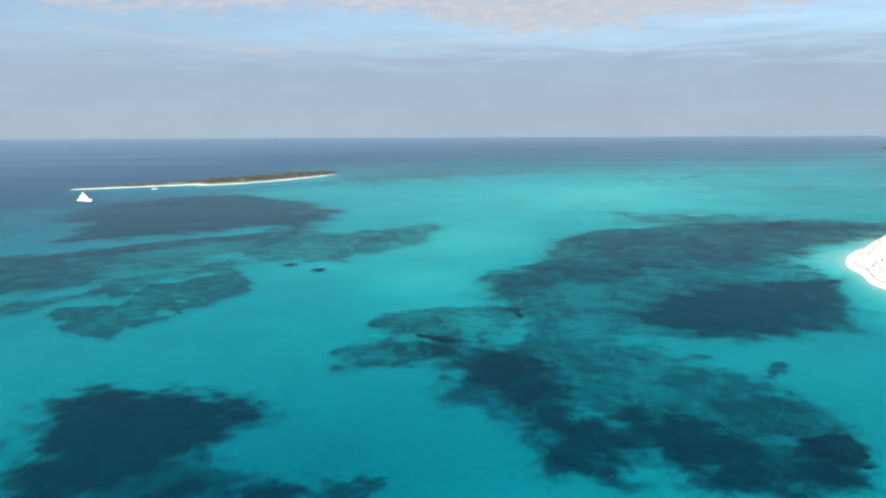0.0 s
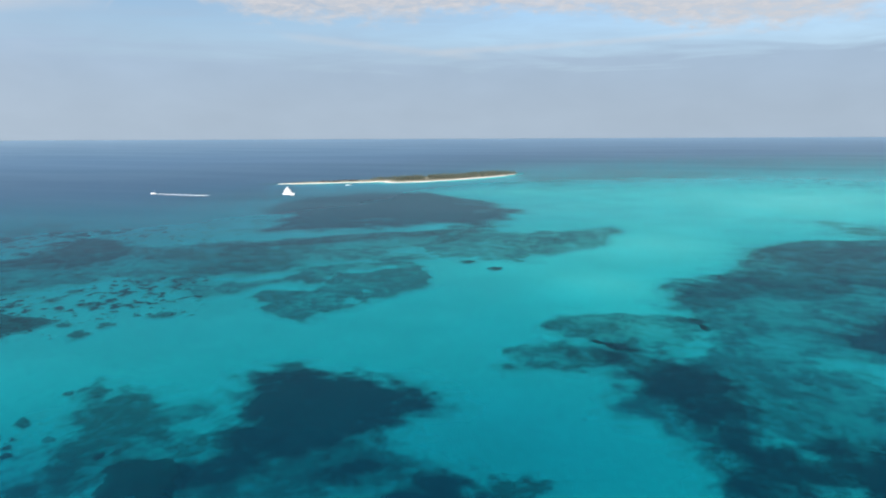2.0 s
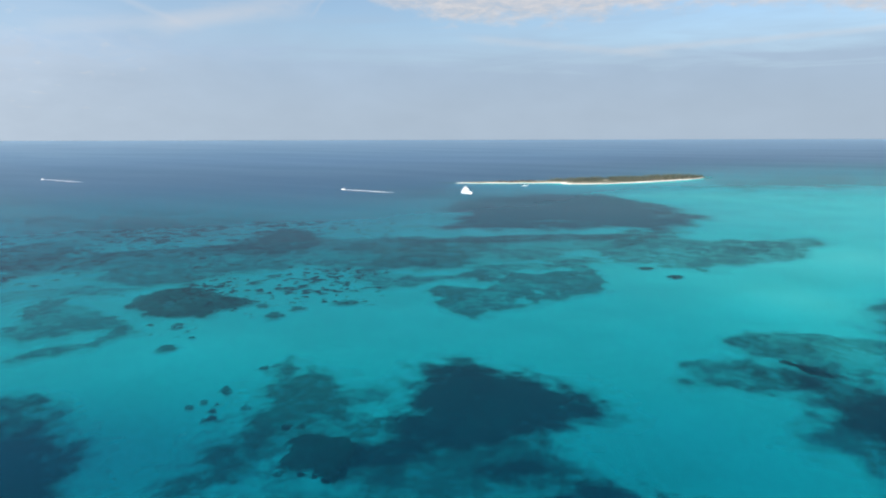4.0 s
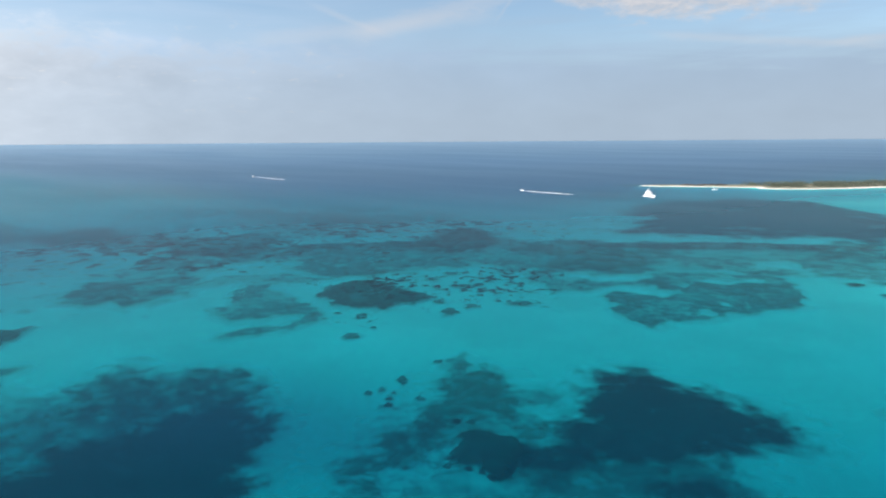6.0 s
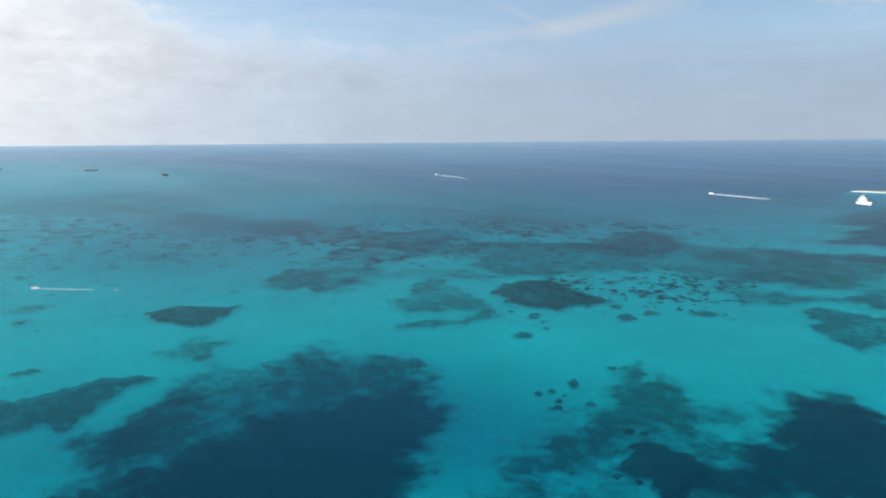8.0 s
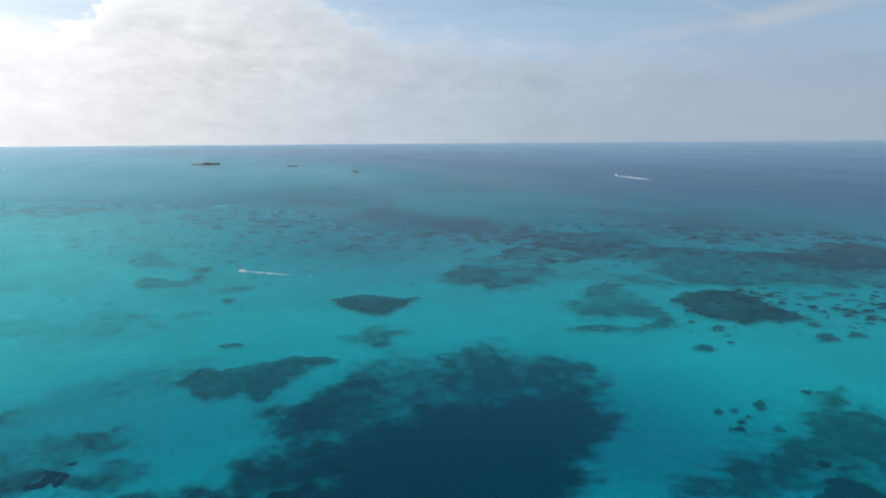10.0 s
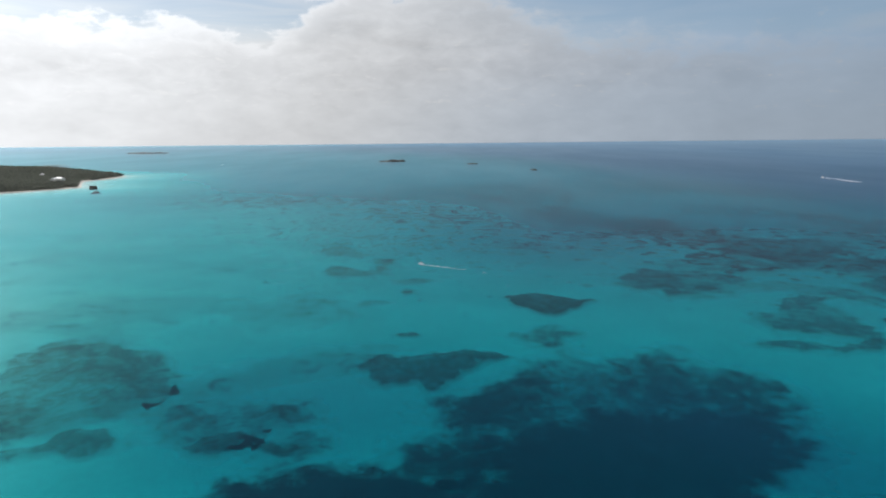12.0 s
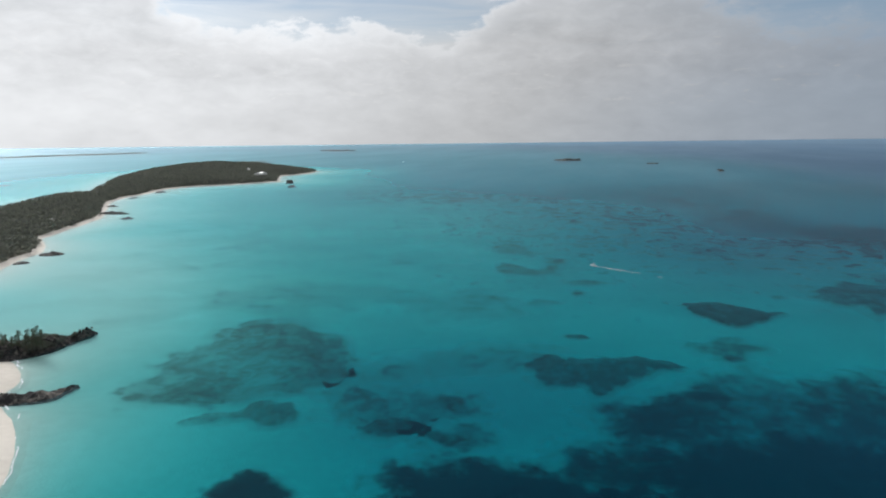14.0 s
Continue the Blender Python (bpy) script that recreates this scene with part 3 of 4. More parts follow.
reef("ridge", 133, [(-77, 496), (-47, 532), (-18, 543), (-19, 499), (-39, 490), (-64, 459)], 0.42, 6)
reef("flat", 134, [(-181, 299), (-181, 314), (-159, 319), (-158, 342), (-162, 357), (-142, 367), (-130, 400), (-111, 381), (-101, 347), (-104, 335), (-111, 323), (-119, 313), (-118, 303), (-120, 289), (-136, 279), (-135, 264), (-155, 272), (-167, 292)], 0.72, 3.5, gaps=[[(-131, 306), (-129, 312), (-123, 306), (-122, 299), (-127, 299)], [(-133, 329), (-124, 332), (-122, 323), (-129, 322)]])
reef("flat", 135, [(-424, 266), (-446, 290), (-427, 318), (-385, 374), (-424, 425), (-410, 455), (-366, 428), (-337, 428), (-274, 463), (-186, 524), (-155, 531), (-150, 513), (-190, 480), (-257, 442), (-221, 403), (-201, 382), (-201, 360), (-224, 352), (-242, 330), (-259, 335), (-267, 316), (-294, 326), (-295, 305), (-310, 281), (-299, 253), (-293, 232), (-316, 244), (-320, 229), (-332, 226), (-357, 231), (-386, 255)], 0.61, 4)
reef("ridge", 136, [(-389, 378), (-421, 419), (-414, 452), (-372, 432), (-337, 402), (-322, 364), (-343, 344)], 0.59, 6)
reef("ridge", 137, [(-448, 284), (-416, 331), (-380, 375), (-360, 355), (-397, 316), (-421, 278)], 0.55, 5)
reef("coral", 138, [(-296, 206), (-305, 218), (-302, 239), (-290, 246), (-270, 241), (-262, 237), (-243, 243), (-245, 229), (-248, 221), (-242, 204), (-256, 195), (-272, 194)], 0.9, 2.5)
reef("flat", 139, [(-305, 143), (-305, 159), (-333, 175), (-344, 188), (-334, 198), (-301, 191), (-268, 187), (-258, 177), (-270, 170), (-270, 154), (-284, 145)], 0.61, 4)
reef("flat", 140, [(-260, 122), (-265, 132), (-261, 145), (-253, 157), (-263, 175), (-264, 185), (-249, 175), (-247, 158), (-251, 142), (-258, 129)], 0.61, 3.5)
reef("ridge", 141, [(-396, 107), (-417, 132), (-407, 149), (-400, 165), (-397, 184), (-376, 174), (-366, 156), (-351, 144), (-334, 121), (-347, 119), (-358, 112), (-375, 101)], 0.61, 5)
reef("ridge", 142, [(-431, 149), (-466, 190), (-453, 214), (-414, 212), (-398, 184), (-401, 162)], 0.42, 7)
reef("ridge", 143, [(-541, 226), (-540, 257), (-529, 285), (-528, 311), (-469, 295), (-431, 276), (-403, 252), (-417, 227), (-439, 223), (-470, 214), (-506, 215)], 0.61, 7)
reef("flat", 144, [(-350, 144), (-365, 165), (-372, 195), (-357, 223), (-320, 229), (-330, 206), (-353, 192), (-350, 167), (-342, 143)], 0.47, 4)
reef("flat", 145, [(-687, 170), (-620, 241), (-549, 234), (-544, 210), (-636, 157)], 0.42, 10)
reef("meadow", 146, [(-1145, 290), (-1089, 429), (-1036, 536), (-928, 551), (-910, 470), (-945, 371), (-1028, 259)], 0.45, 30)
reef("flat", 147, [(-567, 334), (-563, 374), (-537, 428), (-476, 433), (-479, 381), (-514, 335)], 0.42, 12)
reef("meadow", 148, [(-213, 2), (-217, 14), (-236, 32), (-259, 49), (-235, 62), (-249, 77), (-254, 88), (-236, 88), (-225, 106), (-216, 117), (-195, 109), (-187, 100), (-175, 96), (-169, 88), (-157, 84), (-157, 78), (-150, 77), (-135, 70), (-125, 66), (-144, -16), (-161, -8), (-176, -7), (-175, 8), (-188, 4)], 0.55, 5)
reef("grass", 149, [(-180, 22), (-189, 36), (-201, 51), (-193, 65), (-197, 82), (-192, 103), (-175, 96), (-169, 88), (-157, 84), (-157, 78), (-150, 77), (-135, 70), (-125, 66), (-140, 1), (-154, 9)], 0.92, 8)
reef("grass", 150, [(-205, 3), (-215, 20), (-234, 39), (-211, 42), (-189, 25), (-185, 9)], 0.6, 8)
reef("thin", 151, [(-235, 64), (-249, 77), (-254, 89), (-234, 89), (-224, 106), (-215, 116), (-196, 107), (-201, 83), (-205, 65), (-217, 61)], 0.5, 5)
reef("grass", 152, [(-144, -50), (-154, -47), (-161, -33), (-161, -18), (-157, -7), (-154, 0), (-152, 5), (-140, 5), (-129, -48)], 0.95, 7)
reef("grass", 153, [(-165, -9), (-177, -3), (-177, 7), (-177, 16), (-165, 17), (-160, 5), (-158, -4)], 0.7, 7)
reef("grass", 154, [(-131, -90), (-136, -88), (-142, -85), (-138, -75), (-135, -70), (-127, -70), (-124, -85)], 0.9, 3)
reef("coral", 155, [(-241, -28), (-246, -22), (-251, -17), (-247, -14), (-254, -2), (-255, 13), (-249, 29), (-240, 16), (-232, 9), (-223, 3), (-217, 0), (-223, -8), (-223, -13), (-221, -19), (-231, -24)], 0.78, 2.5)
reef("coral", 156, [(-344, 37), (-350, 48), (-343, 65), (-333, 72), (-334, 81), (-320, 70), (-306, 56), (-315, 46)], 0.85, 2)
reef("thin", 157, [(-270, 37), (-288, 55), (-273, 59), (-258, 51), (-261, 43)], 0.45, 5)
# ridges from here to 174 thinned so they fade as if under glare
reef("ridge", 158, [(-219, -85), (-226, -74), (-236, -63), (-243, -60), (-249, -48), (-257, -29), (-259, -21), (-248, -20), (-239, -37), (-233, -52), (-227, -58), (-218, -70), (-212, -79)], 0.29, 5)
reef("ridge", 159, [(-205, -89), (-209, -80), (-203, -72), (-195, -74), (-194, -84)], 0.34, 4)
reef("ridge", 160, [(-177, -69), (-180, -65), (-184, -59), (-188, -53), (-179, -54), (-172, -61), (-171, -66)], 0.4, 3)
reef("thin", 161, [(-201, -55), (-207, -49), (-209, -41), (-197, -42), (-195, -51)], 0.6, 4)
reef("thin", 162, [(-179, -49), (-181, -36), (-173, -32), (-168, -42)], 0.45, 5)
reef("thin", 163, [(-174, -147), (-188, -152), (-198, -153), (-212, -159), (-227, -154), (-246, -153), (-264, -150), (-272, -130), (-261, -119), (-255, -106), (-229, -94), (-214, -92), (-200, -92), (-193, -101), (-184, -110), (-177, -122), (-172, -134)], 0.5, 4)
reef("ridge", 164, [(-226, -108), (-246, -113), (-255, -106), (-229, -94), (-214, -92), (-200, -94), (-190, -104), (-180, -118), (-172, -134), (-174, -147), (-182, -144), (-185, -129), (-193, -115), (-203, -104), (-212, -100)], 0.36, 3)
reef("ridge", 165, [(-256, -181), (-263, -155), (-276, -137), (-265, -121), (-255, -124), (-251, -146)], 0.27, 5)
reef("coral", 166, [(-163, -118), (-171, -114), (-175, -107), (-181, -105), (-186, -102), (-183, -94), (-178, -86), (-173, -88), (-167, -95), (-171, -103), (-166, -111)], 0.65, 2)
reef("coral", 167, [(-177, -69), (-182, -66), (-185, -57), (-183, -51), (-178, -54), (-173, -61), (-173, -67)], 0.7, 2)
reef("thin", 168, [(-188, -81), (-203, -78), (-206, -67), (-205, -47), (-197, -38), (-185, -53), (-179, -69)], 0.45, 5)
reef("ridge", 169, [(-216, -91), (-236, -76), (-247, -57), (-260, -28), (-241, -34), (-226, -60), (-213, -81)], 0.26, 6)
reef("thin", 170, [(-172, -47), (-183, -44), (-187, -35), (-180, -31), (-172, -40)], 0.5, 4)
reef("ridge", 171, [(-419, -270), (-509, -285), (-506, -208), (-451, -148), (-372, -136), (-338, -160), (-347, -206)], 0.23, 30)
reef("ridge", 172, [(-297, -200), (-319, -170), (-347, -144), (-336, -111), (-311, -111), (-287, -131), (-277, -132), (-281, -160), (-280, -183)], 0.27, 10)
reef("ridge", 173, [(-270, -257), (-289, -211), (-271, -201), (-262, -242)], 0.2, 8)
reef("ridge", 174, [(-248, -219), (-263, -201), (-254, -190), (-242, -205)], 0.26, 5)
reef("thin", 175, [(-317, -87), (-351, -68), (-336, -47), (-302, -53), (-293, -72)], 0.3, 8)
reef("tan", 176, [(-486, -82), (-517, -73), (-504, -55), (-465, -53), (-467, -70)], 0.5, 3)
reef("tan", 177, [(-413, -65), (-427, -60), (-412, -41), (-448, -30), (-433, -23), (-401, -36), (-394, -56)], 0.6, 3)
reef("ridge", 178, [(-725, 96), (-759, 159), (-674, 182), (-621, 219), (-566, 237), (-562, 198), (-609, 170), (-640, 134)], 0.51, 10)
reef("ridge", 179, [(-520, 46), (-533, 74), (-512, 98), (-498, 69)], 0.42, 6)
reef("ridge", 180, [(-1112, 66), (-1209, 274), (-1171, 476), (-1058, 541), (-1010, 411), (-1055, 239), (-1007, 109)], 0.36, 30)
reef("ridge", 181, [(-973, -204), (-1024, -95), (-1080, 53), (-1055, 124), (-968, 18), (-912, -99)], 0.34, 25)
for k, (x, y, wide, deep) in enumerate([
    (-219, 168, 4.4, 4.0), (-203, 260, 6.2, 4.6), (-235, 235, 2.8, 3.4), (-217, 240, 3.3, 4.4), (-217, 224, 3.7, 6.1), (-131, 138, 1.5, 2.0), (-128, 141, 1.3, 2.0), (-115, 118, 1.3, 1.5), (-167, 149, 1.7, 3.2), (-166, 139, 1.1, 2.0), (-167, 134, 1.1, 2.0), (-156, 130, 1.2, 1.8), (-151, 142, 1.6, 1.9), (-171, 170, 1.5, 1.9), (-94, 409, 4.7, 4.8), (-74, 392, 3.5, 4.3), (-251, 269, 4.4, 4.2), (-262, 237, 2.7, 3.9), (-243, 192, 2.1, 3.0), (-280, 290, 3.4, 5.0), (-276, 272, 3.0, 4.6), (-277, -11, 4.2, 3.2), (-387, -7, 6.3, 4.5), (-359, -13, 4.1, 5.2), (-333, -30, 7.0, 4.6), (-371, 86, 3.4, 4.0), (-94, 411, 3.5, 3.6), (-73, 394, 3.3, 3.3), (-452, -33, 5.9, 8.0), (-382, -11, 7.6, 5.8)]):
    coral_knoll(x, y, wide, deep, 300 + k, 0.62 if x > -300 else 0.35)

fragments(415, [(182, 598, 114, 50, -178), (324, 1274, 415, 320, -165)], 0.3, 0.5)
fragments(428, [(-274, 248, 50, 43, 176), (-243, 299, 67, 42, -51), (-237, 186, 23, 13, -145)], 0.22)
fragments(417, [(-156, 140, 20, 10, -74), (-127, 140, 7, 5, -142)], 0.34)
fragments(435, [(-564, 203, 201, 139, 180), (-790, 114, 174, 101, -155), (-676, 390, 213, 137, -135)], 0.10, 0.7)
fragments(436, [(-487, 403, 155, 92, 164), (-473, 483, 127, 83, 177)], 0.10, 0.7)
fragments(464, [(-693, 68, 249, 186, -143), (-902, -21, 279, 126, -92)], 0.12, 0.5)
fragments(470, [(-560, -60, 150, 110, -120), (-430, 20, 60, 40, 160)], 0.24, 0.4)

# ---- things ----
def leaf_material(name, dark, light):
    mat, w, p, at = material(name)
    rnd = w.node("NewGeometry", 8)
    tone = w.m("ADD", w.m("MULTIPLY", rnd, 0.5), w.m("MULTIPLY", w.noise(at, 0.06, 4.0), 0.5))
    w.put(p.inputs["Base Color"], w.mix(w.step(tone, 0.2, 0.8), dark, light))
    p.inputs["Roughness"].default_value = 0.7
    thin = w.node("BsdfTranslucent", 0, w.mix(w.step(tone, 0.2, 0.8), dark, light))
    out = mat.node_tree.nodes["Material Output"]
    w.put(out.inputs["Surface"], w.node("MixShader", 0, 0.5, p.outputs[0], thin))
    return mat


def land_material(name, edge, soil, soil2):
    """Bare sand by the water, then soil and low growth as the 'inland' field rises."""
    mat, w, p, at = material(name)
    inland = w.node("Attribute", 2, attribute_name="inland")
    n = w.noise(at, 0.12, 6.0, 0.6)
    mask = w.step(w.m("ADD", inland, w.m("MULTIPLY", w.m("SUBTRACT", n, 0.5), edge * 1.2)), edge * 0.8, edge * 1.25)
    ground = w.mix(w.step(w.noise(at, 0.5, 6.0), 0.3, 0.7), soil, soil2)
    w.put(p.inputs["Base Color"], w.mix(mask, sand_colour(w, at), ground))
    p.inputs["Roughness"].default_value = 0.95
    w.put(p.inputs["Normal"], bumped(w, n, 0.3))
    return mat


def rock_material(name, dark, light):
    mat, w, p, at = material(name)
    n = w.noise(at, 0.45, 8.0, 0.7, 0.5)
    pits = w.noise(at, 2.2, 6.0, 0.7)
    v = w.m("ADD", w.m("MULTIPLY", n, 0.6), w.m("MULTIPLY", pits, 0.4))
    w.put(p.inputs["Base Color"], w.mix(w.step(v, 0.46, 0.66), dark, light))
    p.inputs["Roughness"].default_value = 0.9
    w.put(p.inputs["Normal"], bumped(w, v, 0.6))
    return mat


# grey-green scrub tones, paled and greyed further to imitate haze over the headland
M_LEAF = leaf_material("scrub_leaves", (0.080, 0.092, 0.078), (0.155, 0.165, 0.130))
M_CAYLEAF = leaf_material("dry_cay_leaves", (0.088, 0.108, 0.080), (0.175, 0.195, 0.145))
M_PINE = leaf_material("feathery_needles", (0.048, 0.064, 0.042), (0.12, 0.14, 0.085))
M_BARK = plain("grey_brown_bark", (0.10, 0.08, 0.06), 0.9, 0, 0.3, 4.0, 0.02)
M_LAND = land_material("wooded_shore_soil", 6.0, (0.05, 0.05, 0.03), (0.10, 0.09, 0.055))
M_CAY = land_material("cay_soil", 9.0, (0.12, 0.12, 0.08), (0.22, 0.205, 0.145))
M_BEACH = sand_material("white_beach_sand")
M_ROCK = rock_material("dark_limestone", (0.016, 0.016, 0.016), (0.27, 0.24, 0.20))
M_FOAM = plain("white_foam", (0.82, 0.84, 0.85), 0.8, 0, 0.05, 1.0)
M_WRACK = plain("dry_seaweed", (0.06, 0.045, 0.03), 0.95, 0, 0.4, 2.0, 0.05)
M_GEL = plain("white_gelcoat", (0.80, 0.80, 0.79), 0.25, 0, 0.03, 0.5)
M_DARK = plain("tinted_glass", (0.015, 0.02, 0.025), 0.08, 0, 0.1, 1.0)
M_TEAK = plain("teak_deck", (0.36, 0.25, 0.15), 0.7, 0, 0.2, 5.0)
M_STEEL = plain("polished_steel", (0.6, 0.6, 0.6), 0.25, 1.0, 0.05, 2.0)
M_NAVY = plain("blue_hull_paint", (0.05, 0.08, 0.14), 0.3, 0, 0.1, 1.0)
M_PLASTER = plain("white_plaster", (0.75, 0.74, 0.70), 0.8, 0, 0.08, 0.8)
M_ROOF = plain("pale_metal_roof", (0.68, 0.68, 0.66), 0.45, 0, 0.08, 0.8)


def grid_round(lobes, cell, pad):
    L = np.array(lobes)
    reach = L[:, 2:4].max(1) if L.shape[1] > 2 else np.full(len(L), 10.0)
    a = [(L[:, i] - reach).min() - pad for i in (0, 1)]
    b = [(L[:, i] + reach).max() + pad for i in (0, 1)]
    return np.meshgrid(*(np.linspace(a[i], b[i], min(900, int((b[i] - a[i]) / cell) + 2)) for i in (0, 1)), indexing="ij")


def any_corner(v):
    return v[:-1, :-1] | v[1:, :-1] | v[:-1, 1:] | v[1:, 1:]


HILLS = [(-1390, -874, 190.0, 11.0), (-1016, -798, 150.0, 5.0)]


def land_height(x, y, d, seed, top, rise):
    sink = np.clip((-d - 3.0) / 6.0, 0, 1)
    h = np.where(d > 0, top * (1 - np.exp(-np.maximum(d, 0) / rise)), 0.09 * d * (1 - sink) - (water_depth(x, y) + 0.6) * sink)
    for hx, hy, r, tall in HILLS:
        h = h + np.where(d > 0, tall * (1 - np.exp(-np.maximum(d, 0) / 20.0)) * np.exp(-((x - hx) ** 2 + (y - hy) ** 2) / r ** 2), 0)
    return h + np.where(d > 0, 0.25 * top * (1 - np.exp(-np.maximum(d, 0) / (3 * rise))) * fbm(x, y, seed + 9, 60.0, 4), 0)


def land(name, label, category, lobes, seed, top, rise, mat, cell, rough=0.12):
    xs, ys = grid_round(lobes, cell, 12.0)
    d = outline(xs, ys, lobes, seed, rough=rough)
    zs = land_height(xs, ys, d, seed, top, rise)
    return tagged(new(name, sheet_mesh(name, xs, ys, zs, any_corner(d > -10.0), mat, inland=d)), label, category, kind="structure")


def rock_ridge(name, label, lobes, seed, top, cell):
    """A jagged limestone ridge that stands out of the water."""
    xs, ys = grid_round(lobes, cell, 4.0)
    d = outline(xs, ys, lobes, seed, rough=0.3) - 1.1 * np.abs(fbm(xs, ys, seed + 5, 7.0, 5)) - 0.3
    crest = np.clip(1 - np.abs(fbm(xs, ys, seed + 3, 11.0, 6)) * 2.6, 0, 1)
    crag = np.clip(1 - np.abs(fbm(xs, ys, seed + 7, 3.5, 5)) * 2.2, 0, 1)
    zs = np.where(d > 0, top * np.clip(d / 1.2, 0, 1) ** 0.7 * (0.05 + 0.95 * np.clip(d / 6.5, 0, 1)) * (0.40 + 0.70 * crest ** 1.5 + 0.35 * crag), 7.0 * d)
    ob = new(name, sheet_mesh(name, xs, ys, zs, any_corner(d > -0.3), M_ROCK))
    for p in ob.data.polygons:
        p.use_smooth = False
    return tagged(ob, label, "rock")


def leaf_cloud(centres, radii, leaves, size, seed):
    """Points and triangles of leaf tufts scattered in ellipsoids."""
    rng = np.random.default_rng(seed)
    n = len(centres)
    v = rng.normal(size=(n, leaves, 3))
    v /= np.linalg.norm(v, axis=2, keepdims=True)
    v *= rng.uniform(0.35, 1.0, (n, leaves, 1)) ** 0.6
    mid = centres[:, None] + v * radii[:, None]
    s = rng.uniform(0.6, 1.3, (n, leaves, 1, 1)) * np.asarray(size).reshape(-1, 1, 1, 1)
    tri = mid[:, :, None] + rng.normal(size=(n, leaves, 3, 3)) * s * 0.55
    pts = tri.reshape(-1, 3)
    return pts, np.arange(len(pts)).reshape(-1, 3)


def scrub(name, label, category, lobes, seed, rough, count, inset, tall, top, rise, leaves, leaf, mat, thin=-0.1, wide=1.0):
    """Bushes and low trees over a piece of land, as one growth."""
    rng = np.random.default_rng(seed)
    L = np.array(lobes)
    if L.shape[1] == 2:
        x, y = (rng.uniform(L[:, i].min(), L[:, i].max(), count * 8) for i in (0, 1))
    else:
        area = L[:, 2] * L[:, 3]
        pick = rng.choice(len(L), count * 3, p=area / area.sum())
        u, r = rng.uniform(0, 2 * math.pi, count * 3), np.sqrt(rng.uniform(0, 1, count * 3)) * 1.05
        c, s = np.cos(np.radians(L[pick, 4])), np.sin(np.radians(L[pick, 4]))
        a, b = L[pick, 2] * r * np.cos(u), L[pick, 3] * r * np.sin(u)
        x, y = L[pick, 0] + a * c - b * s, L[pick, 1] + a * s + b * c
    d = outline(x, y, lobes, seed_of[name], rough=rough)
    patchy = fbm(x, y, seed + 21, 30.0, 4)
    ok = (d > inset * (1 + 0.5 * patchy)) & (patchy > thin)
    x, y, d, patchy = (q[ok][:count] for q in (x, y, d, patchy))
    z = land_height(x, y, d, seed_of[name], top, rise)
    h = rng.uniform(tall[0], tall[1], len(x)) * (0.75 + 0.35 * fbm(x, y, seed + 4, 40.0, 3))
    radii = np.stack([h * 0.55 * wide, h * 0.55 * wide, h * 0.5], 1)
    pts, tris = leaf_cloud(np.stack([x, y, z + h * 0.5], 1), radii, leaves, np.full(len(x), leaf), seed)
    return tagged(new(name, quick_mesh(name, pts, tris, mat, smooth=False)), label, category, kind="stuff")


seed_of = {"woodland": 5, "cay_scrub": 5, "dune_scrub": 5, "ridge_scrub": 61}

# the long wooded headland
land("headland", "long low wooded headland with a narrow sandy shore", "headland", HEADLAND, 5, 6.0, 25.0, M_LAND, 5.0)
scrub("woodland", "dense dark green coastal woodland on a low headland", "woodland", HEADLAND, 12, 0.12, 15000, 5.0, (3.5, 7.0), 6.0, 25.0, 18, 1.5, M_LEAF, thin=-0.75, wide=1.3)
for i, lobe in enumerate(HEAD_SPITS):
    rock_ridge("rock_spit", "flat dark limestone spit running out from a wooded shore", [lobe], 70 + i, 2.2, 1.6)

# the near shore with its two rock ridges
land("near_beach", "white sand beach between dark rock ridges", "beach", NEAR_SHORE, 5, 2.2, 16.0, M_BEACH, 1.5)
rock_ridge("rock_ridge", "dark pitted limestone ridge with scrub and feathery trees", ROCK_A, 61, 3.3, 0.5)
rock_ridge("rock_ridge", "bare dark jagged limestone ridge on a white beach", ROCK_B, 62, 3.0, 0.45)

# the sand point
land("sand_point", "bright white sand point with a dark seaweed line", "beach", SAND_POINT, 5, 2.0, 14.0, M_BEACH, 2.0, rough=0.04)

scrub("dune_scrub", "low dry tufts of scrub on white sand", "scrub", SAND_POINT, 19, 0.04, 120, 17.0, (0.5, 1.2), 2.0, 14.0, 30, 0.25, M_LEAF, wide=1.6)

# the low cay far out
land("cay", "long low cay with white beach and rocky end", "island", ISLAND, 5, 2.2, 22.0, M_CAY, 4.0)
scrub("cay_scrub", "grey-green scrub and low trees along a sandy cay", "scrub", CAY_GREEN, 15, 0.12, 1500, 2.5, (0.8, 8.5), 2.2, 22.0, 26, 0.75, M_CAYLEAF, thin=-0.3)
rock_ridge("shore_rocks", "dark broken rocks on the low end of a sandy cay", CAY_ROCKS, 66, 2.6, 1.6)


def band_mesh(name, lobes, cell, lo, hi, z, mat, seed, rough=0.12, wob=0.5, cut=None):
    """A thin layer that follows a shore between two distances from its waterline."""
    xs, ys = grid_round(lobes, cell, 6.0)
    d = outline(xs, ys, lobes, 5, rough=rough) + wob * fbm(xs, ys, seed, 7.0, 4)
    keep = (d[:-1, :-1] > lo) & (d[:-1, :-1] < hi)
    if cut is not None:
        keep &= fbm(xs, ys, seed + 1, 14.0, 3)[:-1, :-1] > cut
    base = land_height(xs, ys, outline(xs, ys, lobes, 5, rough=rough), 5, 2.0, 14.0) if z is None else np.full_like(xs, 0.0)
    return sheet_mesh(name, xs, ys, base + (0.08 if z is None else z), keep, mat)


